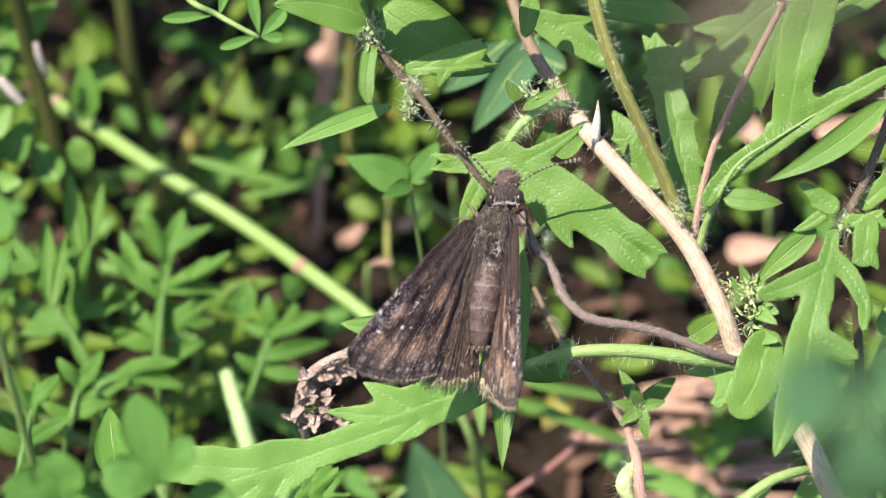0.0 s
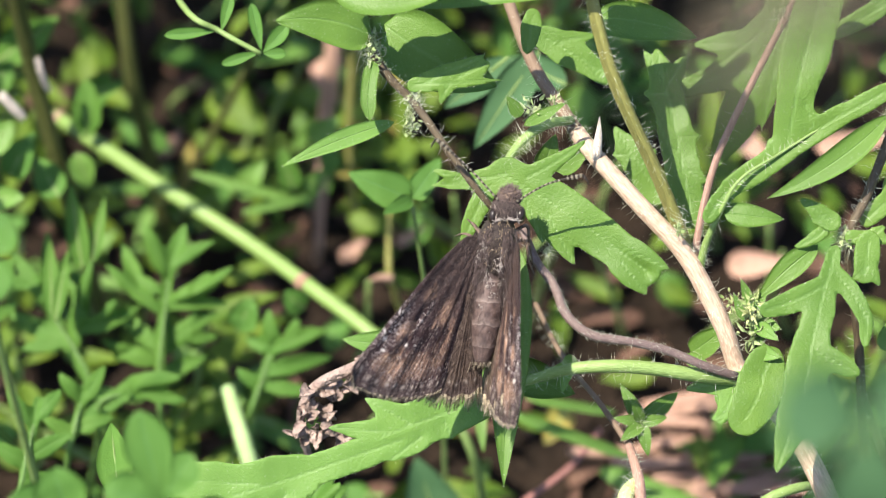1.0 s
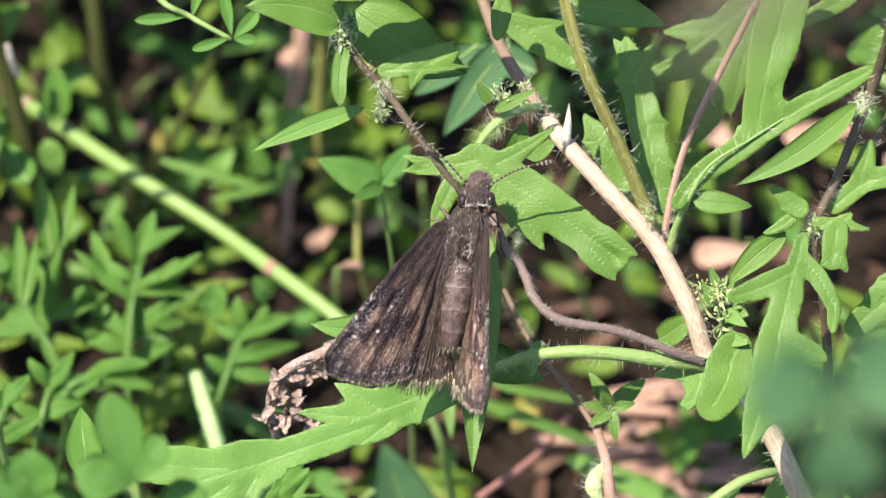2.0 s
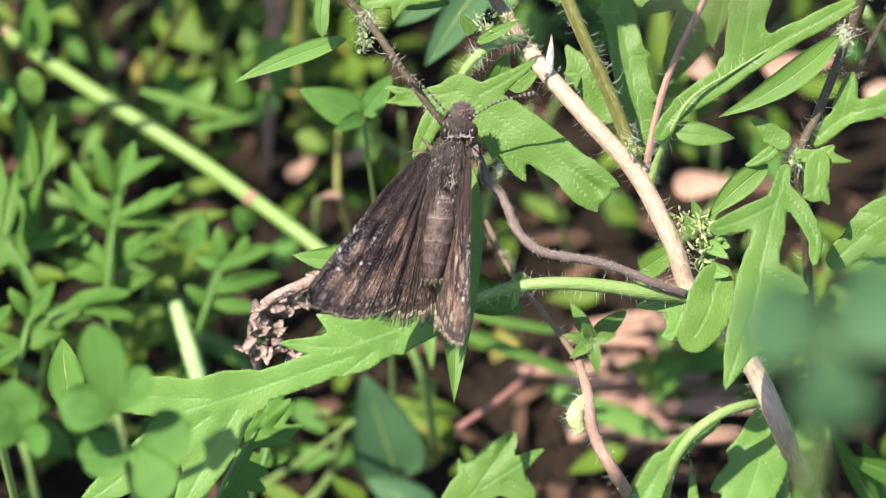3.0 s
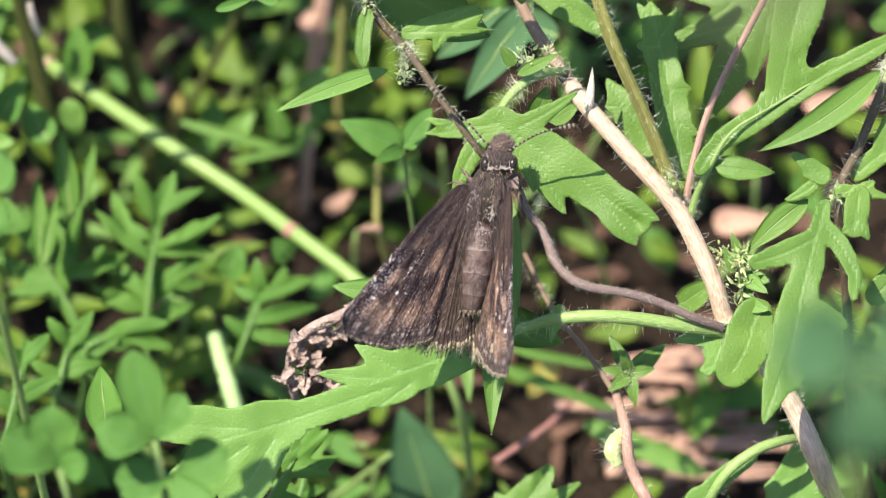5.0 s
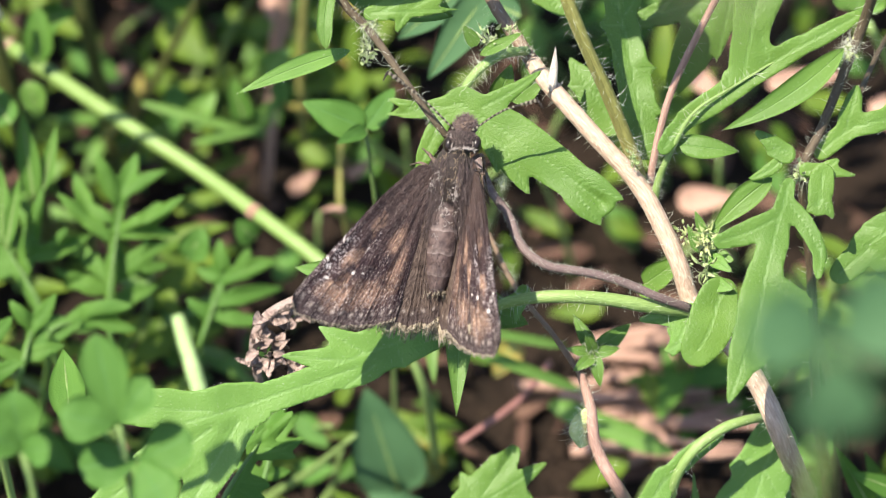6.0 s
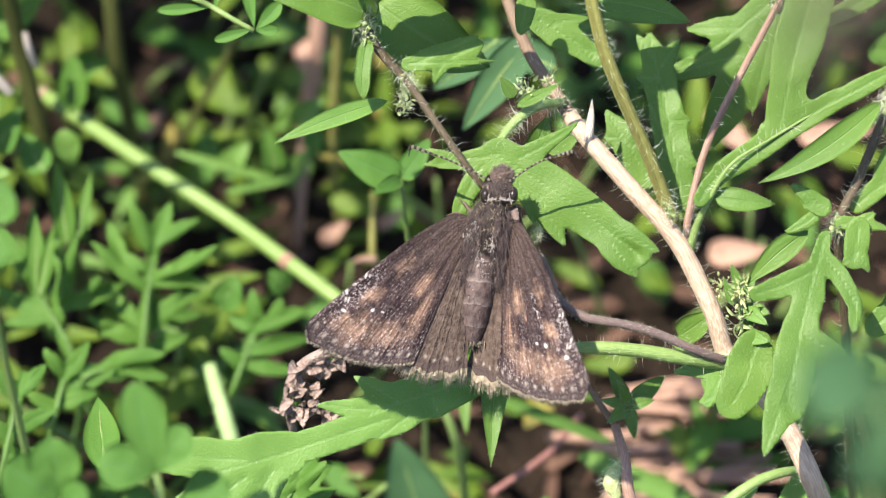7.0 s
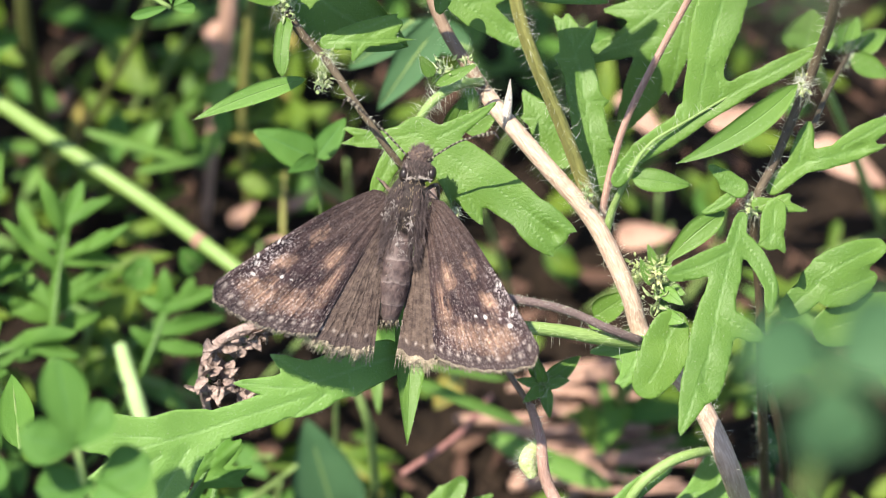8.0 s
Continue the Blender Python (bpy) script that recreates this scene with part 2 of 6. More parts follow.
def wing_material(name, blotches, whites, margin, warm, fold=0.0):
    """Scaled wing: dark purplish brown, tan-orange blotches, dark vein lines, pale dots near the tip and along the margin."""
    m, t, bsdf, out = material(name)
    uv = t.nodes.new("ShaderNodeUVMap")
    sep = t.nodes.new("ShaderNodeSeparateXYZ")
    t.links.new(uv.outputs[0], sep.inputs[0])
    warp, warp2 = noisy(t, 420, 4, 0.3, 0.7), noisy(t, 1300, 3, 0.3, 0.7)
    wob = calc(t, "ADD", calc(t, "MULTIPLY", calc(t, "SUBTRACT", warp, 0.5), 0.10), calc(t, "MULTIPLY", calc(t, "SUBTRACT", warp2, 0.5), 0.05))
    r, a = calc(t, "ADD", sep.outputs[0], wob), calc(t, "ADD", sep.outputs[1], calc(t, "MULTIPLY", wob, 0.6))

    def blob(rr0, aa0, r0, a0, rr, ra, soft):
        d = calc(t, "ADD", calc(t, "POWER", calc(t, "DIVIDE", calc(t, "SUBTRACT", rr0, r0), rr), 2.0),
                 calc(t, "POWER", calc(t, "DIVIDE", calc(t, "SUBTRACT", aa0, a0), ra), 2.0))
        return calc(t, "SUBTRACT", 1.0, calc(t, "POWER", calc(t, "MINIMUM", d, 1.0), soft), clamp=True)

    def most(values):
        out_v = values[0]
        for v in values[1:]:
            out_v = calc(t, "MAXIMUM", out_v, v)
        return out_v

    mp = t.nodes.new("ShaderNodeMapping")
    mp.inputs["Scale"].default_value = (4, 62, 1)
    t.links.new(uv.outputs[0], mp.inputs[0])
    sn = node(t, "TexNoise", Scale=1.0, Detail=5.0, Roughness=0.65)
    t.links.new(mp.outputs[0], sn.inputs["Vector"])
    sr = t.nodes.new("ShaderNodeMapRange")
    sr.inputs[1].default_value, sr.inputs[2].default_value = 0.34, 0.66
    t.links.new(sn.outputs[0], sr.inputs[0])
    mp2 = t.nodes.new("ShaderNodeMapping")
    mp2.inputs["Scale"].default_value = (2.2, 17, 1)
    t.links.new(uv.outputs[0], mp2.inputs[0])
    sn2 = node(t, "TexNoise", Scale=1.0, Detail=3.0, Roughness=0.5)
    t.links.new(mp2.outputs[0], sn2.inputs["Vector"])
    broad = calc(t, "MULTIPLY", calc(t, "SUBTRACT", sn2.outputs[0], 0.36), 3.4, clamp=True)
    streak = calc(t, "ADD", calc(t, "MULTIPLY", sr.outputs[0], 0.55), calc(t, "MULTIPLY", broad, 0.5))
    tan = most([blob(r, a, *b, 0.6) for b in blotches])
    grain, scales = noisy(t, 1500, 5, 0.35, 0.68), noisy(t, 4600, 3, 0.3, 0.75)
    col = mix(t, calc(t, "ADD", calc(t, "MULTIPLY", grain, 0.25), calc(t, "MULTIPLY", calc(t, "POWER", streak, 2.0), 0.55)), (0.015, 0.008, 0.011), (0.095, 0.058, 0.057))
    col = mix(t, calc(t, "MULTIPLY", streak, warm), col, (0.22, 0.130, 0.085))
    # soft darker and lighter fields across the wing
    field = noisy(t, 230, 3, 0.38, 0.62)
    col = mix(t, calc(t, "MULTIPLY", field, 0.7), col, (0.010, 0.005, 0.008))
    inner = calc(t, "SUBTRACT", 0.8, calc(t, "MULTIPLY", r, 1.25), clamp=True)
    col = mix(t, inner, col, mix(t, streak, (0.018, 0.011, 0.011), (0.092, 0.064, 0.050)))
    band = calc(t, "MAXIMUM", blob(r, a, 0.50, 0.30, 0.09, 0.16, 0.7), calc(t, "MAXIMUM", blob(r, a, 0.58, 0.55, 0.08, 0.18, 0.7), blob(r, a, 0.56, 0.12, 0.07, 0.20, 0.7)))
    col = mix(t, calc(t, "MULTIPLY", band, 0.75), col, (0.010, 0.005, 0.008))
    # greyish frosting of scales, thickest towards the tip of the front edge
    frost_zone = calc(t, "ADD", calc(t, "MAXIMUM", blob(r, a, 0.66, 0.05, 0.22, 0.20, 0.8), calc(t, "MULTIPLY", calc(t, "SUBTRACT", r, 0.66), 1.1, clamp=True)), 0.07, clamp=True)
    glint = calc(t, "ADD", calc(t, "GREATER_THAN", scales, 0.62), calc(t, "GREATER_THAN", noisy(t, 2100, 3, 0.3, 0.75), 0.72), clamp=True)
    # single scales whose glint is put into the colour
    sp = t.nodes.new("ShaderNodeMapping")
    sp.inputs["Scale"].default_value = (44, 92, 1)
    t.links.new(uv.outputs[0], sp.inputs[0])
    vor = node(t, "TexVoronoi", Scale=1.0)
    t.links.new(sp.outputs[0], vor.inputs["Vector"])
    pick = t.nodes.new("ShaderNodeSeparateXYZ")
    t.links.new(vor.outputs["Color"], pick.inputs[0])
    single = calc(t, "MULTIPLY", calc(t, "GREATER_THAN", pick.outputs[0], 0.62), calc(t, "SUBTRACT", 1.0, calc(t, "DIVIDE", vor.outputs["Distance"], 0.5), clamp=True))
    single = calc(t, "MULTIPLY", single, calc(t, "ADD", calc(t, "MULTIPLY", calc(t, "MULTIPLY", r, r), 0.85), 0.08))
    frost = calc(t, "MULTIPLY", glint, calc(t, "MULTIPLY", frost_zone, calc(t, "ADD", warp2, 0.35)))
    patch = calc(t, "MULTIPLY", calc(t, "MULTIPLY", tan, calc(t, "ADD", calc(t, "MULTIPLY", calc(t, "MULTIPLY", streak, calc(t, "ADD", warp, 0.25)), 1.9), calc(t, "MULTIPLY", grain, 0.2))), 0.38, clamp=True)
    # thin paler lines of scales that run out from the base
    lp = t.nodes.new("ShaderNodeMapping")
    lp.inputs["Scale"].default_value = (7, 110, 1)
    t.links.new(uv.outputs[0], lp.inputs[0])
    lv = node(t, "TexVoronoi", Scale=1.0)
    t.links.new(lp.outputs[0], lv.inputs["Vector"])
    lpick = t.nodes.new("ShaderNodeSeparateXYZ")
    t.links.new(lv.outputs["Color"], lpick.inputs[0])
    line_v = calc(t, "MULTIPLY", calc(t, "GREATER_THAN", lpick.outputs[0], 0.70), calc(t, "SUBTRACT", 0.85, calc(t, "MULTIPLY", lv.outputs["Distance"], 1.6), clamp=True))
    outer = calc(t, "MULTIPLY", calc(t, "SUBTRACT", r, 0.42), 3.0, clamp=True)
    col = mix(t, calc(t, "MULTIPLY", line_v, calc(t, "ADD", calc(t, "MULTIPLY", warp2, calc(t, "MULTIPLY", outer, 0.85)), 0.10)), col, (0.25, 0.19, 0.165))
    col = mix(t, patch, col, (0.55, 0.335, 0.225))
    col = mix(t, calc(t, "MULTIPLY", calc(t, "GREATER_THAN", noisy(t, 2400, 2, 0.3, 0.75), 0.70), calc(t, "MULTIPLY", patch, 0.9)), col, (0.66, 0.47, 0.31))
    col = mix(t, calc(t, "MULTIPLY", frost, 0.9), col, (0.38, 0.33, 0.325))
    col = mix(t, single, col, (0.60, 0.51, 0.46))
    if fold:
        # plain olive-brown inner fold
        col = mix(t, calc(t, "MULTIPLY", calc(t, "SUBTRACT", a, 0.40), 5.0, clamp=True), col, mix(t, calc(t, "ADD", calc(t, "MULTIPLY", grain, 0.55), calc(t, "MULTIPLY", streak, 0.45)), (0.026, 0.017, 0.016), (0.138, 0.100, 0.078)))
    fan = calc(t, "MULTIPLY", calc(t, "ADD", sep.outputs[1], calc(t, "MULTIPLY", calc(t, "SUBTRACT", warp, 0.5), 0.03)), 11.0)
    vein = calc(t, "ABSOLUTE", calc(t, "SUBTRACT", calc(t, "FRACT", fan), 0.5))
    vein = calc(t, "SUBTRACT", 1.0, calc(t, "DIVIDE", vein, 0.10), clamp=True)
    col = mix(t, calc(t, "MULTIPLY", vein, calc(t, "MULTIPLY", calc(t, "ADD", calc(t, "MULTIPLY", warp2, 0.5), 0.12), 1.0 - 0.6 * fold)), col, (0.020, 0.013, 0.014))
    # dark border with a row of small pale spots between the veins
    rim = calc(t, "MULTIPLY", calc(t, "SUBTRACT", calc(t, "ADD", sep.outputs[0], calc(t, "MULTIPLY", wob, 0.5)), 0.88), 14.0, clamp=True)
    col = mix(t, calc(t, "MULTIPLY", rim, 0.65), col, (0.045, 0.033, 0.032))
    row = calc(t, "SUBTRACT", 1.0, calc(t, "DIVIDE", calc(t, "ABSOLUTE", calc(t, "SUBTRACT", sep.outputs[0], margin)), 0.022), clamp=True)
    gap = calc(t, "ABSOLUTE", calc(t, "SUBTRACT", calc(t, "FRACT", calc(t, "ADD", fan, 0.5)), 0.5))
    dots = calc(t, "MULTIPLY", row, calc(t, "SUBTRACT", 1.0, calc(t, "DIVIDE", gap, 0.26), clamp=True))
    col = mix(t, calc(t, "MULTIPLY", dots, calc(t, "ADD", calc(t, "MULTIPLY", warp2, 0.6), 0.4)), col, (0.38, 0.32, 0.28))
    if whites:
        wr, wa = calc(t, "ADD", sep.outputs[0], calc(t, "MULTIPLY", calc(t, "SUBTRACT", warp2, 0.5), 0.02)), sep.outputs[1]
        white = most([blob(wr, wa, *b, 1.5) for b in whites])
        col = mix(t, calc(t, "MULTIPLY", white, 0.9), col, (0.52, 0.48, 0.45))
    t.links.new(col, bsdf.inputs["Base Color"])
    bsdf.inputs["Roughness"].default_value = 0.5
    bsdf.inputs["Specular IOR Level"].default_value = 0.12
    bump(t, bsdf, calc(t, "ADD", calc(t, "ADD", grain, scales), calc(t, "MULTIPLY", vein, 0.6)), 0.00008)
    return m


M["forewing"] = wing_material("forewing", [(0.82, 0.35, 0.12, 0.27), (0.66, 0.80, 0.24, 0.13), (0.80, 0.62, 0.13, 0.16), (0.62, 0.24, 0.10, 0.10), (0.44, 0.62, 0.12, 0.14), (0.40, 0.25, 0.08, 0.10)],
                              [(0.735, 0.035, 0.012, 0.026), (0.748, 0.08, 0.010, 0.022), (0.725, 0.105, 0.011, 0.022), (0.765, 0.15, 0.013, 0.024), (0.69, 0.33, 0.013, 0.022), (0.68, 0.42, 0.009, 0.018), (0.60, 0.02, 0.012, 0.03), (0.575, 0.06, 0.010, 0.02)], 0.93, 0.05)
M["hindwing"] = wing_material("hindwing", [(0.66, 0.22, 0.20, 0.14), (0.80, 0.40, 0.12, 0.12)], [], 0.9, 0.12, 1.0)


# ---- mesh tools ----
class Geo:
    """Points (m), faces and a uv for each point."""

    def __init__(self):
        self.v, self.f, self.uv = [], [], []

    def add(self, verts, faces, uvs=None):
        o = len(self.v)
        self.v += [tuple(p) for p in verts]
        self.f += [tuple(i + o for i in f) for f in faces]
        self.uv += list(uvs) if uvs else [(0.5, 0.5)] * len(verts)


ROOT = {}


def thing(name, base, label, category, group="", kind=""):
    ob = new(name)
    ob.empty_display_size = 0.005
    ob.location = base
    ROOT[ob] = Vector(base)
    return tagged(ob, label, category, group, kind)


def part(name, geo, mat, parent=None, label="", smooth=True, local=False):
    """One mesh object; under a thing or part its points are kept relative to the thing's base."""
    me = bpy.data.meshes.new(name)
    o = Vector((0, 0, 0)) if parent is None or local else ROOT[parent]
    me.from_pydata([(p[0] - o.x, p[1] - o.y, p[2] - o.z) for p in geo.v], [], geo.f)
    layer = me.uv_layers.new(name="UVMap")
    idx = np.empty(len(me.loops), dtype=np.int32)
    me.loops.foreach_get("vertex_index", idx)
    layer.data.foreach_set("uv", np.array(geo.uv, dtype=np.float32)[idx].ravel())
    me.polygons.foreach_set("use_smooth", [smooth] * len(me.polygons))
    me.materials.append(M[mat])
    me.update()
    ob = new(name, me)
    if parent is not None:
        ob.parent = parent
        ROOT[ob] = o
    if label:
        tagged(ob, label)
    return ob


def spline(pts, n):
    """Catmull-Rom through pts, n steps a span."""
    p = [Vector(q) for q in pts]
    p = [p[0] * 2 - p[1], *p, p[-1] * 2 - p[-2]]
    out = []
    for i in range(1, len(p) - 2):
        for k in range(n):
            s = k / n
            a, b, c, d = p[i - 1], p[i], p[i + 1], p[i + 2]
            out.append(0.5 * (2 * b + (c - a) * s + (2 * a - 5 * b + 4 * c - d) * s * s + (3 * b - a - 3 * c + d) * s**3))
    out.append(p[-2])
    return out


def tube(geo, pts, radii, sides=8, n=5, wobble=0.06, mm=True):
    """A stem through pts (slope mm); radii in mm, eased along it."""
    line = [S(q) for q in spline(pts, n)] if mm else spline(pts, n)
    k = len(line)
    rad = np.interp(np.linspace(0, 1, k), np.linspace(0, 1, len(radii)), radii) * 0.001
    side = None
    verts, uvs, faces = [], [], []
    for i, p in enumerate(line):
        d = (line[min(i + 1, k - 1)] - line[max(i - 1, 0)]).normalized()
        if side is None:
            side = d.orthogonal().normalized()
        side = (side - d * side.dot(d)).normalized()
        other = d.cross(side)
        for j in range(sides):
            a = 2 * math.pi * j / sides
            r = rad[i] * (1 + wobble * (noise.noise(p * 700 + Vector((j * 3.1, 0, 0)))))
            verts.append(p + side * (math.cos(a) * r) + other * (math.sin(a) * r))
            uvs.append((i / 6.0, j / sides))
    for i in range(k - 1):
        for j in range(sides):
            a, b = i * sides + j, i * sides + (j + 1) % sides
            faces.append((a, b, b + sides, a + sides))
    faces.append(tuple(range(sides - 1, -1, -1)))
    faces.append(tuple((k - 1) * sides + j for j in range(sides)))
    geo.add(verts, faces, uvs)
    return line, rad


def hairs(geo, line, rad, count, length, rng, thick=0.014):
    """Fine bristles that stand off a stem."""
    for _ in range(count):
        x = rng.random() * (len(line) - 1.001)
        i = int(x)
        p = line[i].lerp(line[i + 1], x - i)
        d = (line[i + 1] - line[i]).normalized()
        out = (d.orthogonal().normalized())
        out.rotate(Matrix.Rotation(rng.random() * 6.283, 3, d))
        p = p + out * rad[i] * 0.9
        bristle(geo, p, (out + d * rng.uniform(-0.3, 0.6)).normalized(), length * rng.uniform(0.3, 1.15), thick, rng, 0.7)


def bristle(geo, p, d, length, thick, rng, curl=0.45):
    side = d.orthogonal().normalized()
    other = d.cross(side)
    bend = (side * rng.uniform(-curl, curl) + other * rng.uniform(-curl, curl)) * length * 0.001
    verts = []
    for s, r in ((0, 1.0), (0.55, 0.6)):
        c = p + d * (length * 0.001 * s) + bend * s * s
        for a in (0, 2.094, 4.189):
            verts.append(c + (side * math.cos(a) + other * math.sin(a)) * thick * 0.001 * r)
    verts.append(p + d * length * 0.001 + bend)
    geo.add(verts, [(0, 1, 4, 3), (1, 2, 5, 4), (2, 0, 3, 5), (3, 4, 6), (4, 5, 6), (5, 3, 6)])


PROFILE = {
    "lance": lambda s: (math.sin(math.pi * s**0.8)) ** 0.85 * (1 - 0.25 * s),
    "ovate": lambda s: (math.sin(math.pi * s**0.62)) ** 0.75,
    "obovate": lambda s: (math.sin(math.pi * s**1.55)) ** 0.62,
    "blunt": lambda s: min(1.0, s * 3.2) ** 0.7 * max(0.0, 1 - max(0.0, s - 0.55) / 0.45) ** 0.42,
    "round": lambda s: max(0.0, math.sin(math.pi * s**1.15)) ** 0.5,
    "strap": lambda s: min(1.0, s * 5 + 0.35) * min(1.0, (1 - s) * 4) ** 0.6,
    "taper": lambda s: 0.12 + 0.88 * min(1.0, max(0.0, s - 0.08) / 0.42) ** 1.1 * (1 - 0.25 * s),
    "lobe": lambda s: (0.75 + 0.25 * math.sin(math.pi * s)) * max(0.0, 1 - s**3.2) ** 0.8,
}


def blade(geo, base, tip, width, shape="lance", bow=0.0, arch=0.0, fold=0.18, tilt=0.0, teeth=0, depth=0.25, ripple=0.04, face=(0, 0, 1), n=14, m=6, thick=0.16, seed=0.0):
    """One leaf blade or lobe with two sides and a rim. Slope mm; face: the way that it faces."""
    b, e = Vector(base), Vector(tip)
    d = e - b
    size = d.length
    d.normalize()
    nrm = Vector(face)
    nrm = (nrm - d * nrm.dot(d)).normalized()
    if tilt:
        nrm.rotate(Matrix.Rotation(radians(tilt), 3, d))
    side = d.cross(nrm)
    n = max(n, teeth * 4)
    top, low, uvs, edges = [], [], [], []
    for i in range(n + 1):
        s = i / n
        c = b + (e - b) * s + side * (bow * 4 * s * (1 - s)) + nrm * (arch * 4 * s * (1 - s))
        h = width / 2 * max(PROFILE[shape](s), 0.012)
        for j in range(m + 1):
            x = 2 * j / m - 1
            hh = h
            if teeth and abs(x) > 0.5:
                ph = (s * teeth + (0.35 if x > 0 else 0)) % 1.0
                hh = h * (1 - depth * (1 - ph) ** 1.2 * (abs(x) - 0.5) * 2)
            lift = hh * fold * abs(x) ** 1.3 + ripple * width * noise.noise(Vector((s * 4 + seed, x * 1.3, seed * 1.7 + size)))
            p = c + side * (hh * x) + nrm * lift
            edge = thick * (1 - 0.8 * abs(x) ** 4)
            top.append(S(p + nrm * edge / 2))
            low.append(S(p - nrm * edge / 2))
            uvs.append((s, j / m))
            if j in (0, m) and i > 0:
                edges.append((p, c + nrm * 0.05))
    k, w = len(top), m + 1
    faces = []
    for i in range(n):
        for j in range(m):
            a = i * w + j
            faces.append((a, a + 1, a + w + 1, a + w))
            faces.append((k + a + w, k + a + w + 1, k + a + 1, k + a))
        for j, flip in ((0, True), (m, False)):
            a = i * w + j
            q = (a, a + w, k + a + w, k + a)
            faces.append(q[::-1] if flip else q)
    for i in (0, n):
        for j in range(m):
            a = i * w + j
            q = (a, a + 1, k + a + 1, k + a)
            faces.append(q[::-1] if i == 0 else q)
    geo.add(top + low, faces, uvs + uvs)
    return edges


FUZZY_LEAVES = ("leaf", "leaf_pale")


def fuzz(ob, rims, tops, seed, length=0.24):
    """Fine white hairs of a leaf: along its rim (place and way out) and thinly over its upper face (place)."""
    rng = random.Random(seed)
    g = Geo()
    for p, out in rims:
        d = (out + Vector((rng.gauss(0, 0.4), rng.gauss(0, 0.4), rng.uniform(0.0, 0.6)))).normalized()
        bristle(g, S(p), FRAME @ d, length * rng.uniform(0.3, 1.2), 0.010, rng)
    for p in tops:
        d = Vector((rng.gauss(0, 0.6), rng.gauss(0, 0.6), 0.7)).normalized()
        bristle(g, S(p), FRAME @ d, length * rng.uniform(0.35, 0.9), 0.011, rng)
    if g.v:
        tagged(part("hairs", g, "hair", ob, "fine white leaf hairs"), kind="stuff")


def leaf(name, mat, parent, *blades, label=""):
    g, edges = Geo(), []
    for k, b in enumerate(blades):
        b = dict(b)
        edges += blade(g, b.pop("base"), b.pop("tip"), b.pop("width"), seed=b.pop("seed", 0.0) + k * 2.3 + len(parent.children) * 1.1, **b)
    ob = part(name, g, mat, parent, label)
    if mat in FUZZY_LEAVES and edges[0][0].z > -30:
        rng = random.Random(len(edges))
        rims = [(p.lerp(c, -0.01), (p - c).normalized()) for p, c in edges]
        fuzz(ob, rims, [p.lerp(c, rng.uniform(0.1, 0.95)) + Vector((0, 0, 0.1)) for p, c in edges], len(edges))
    return ob


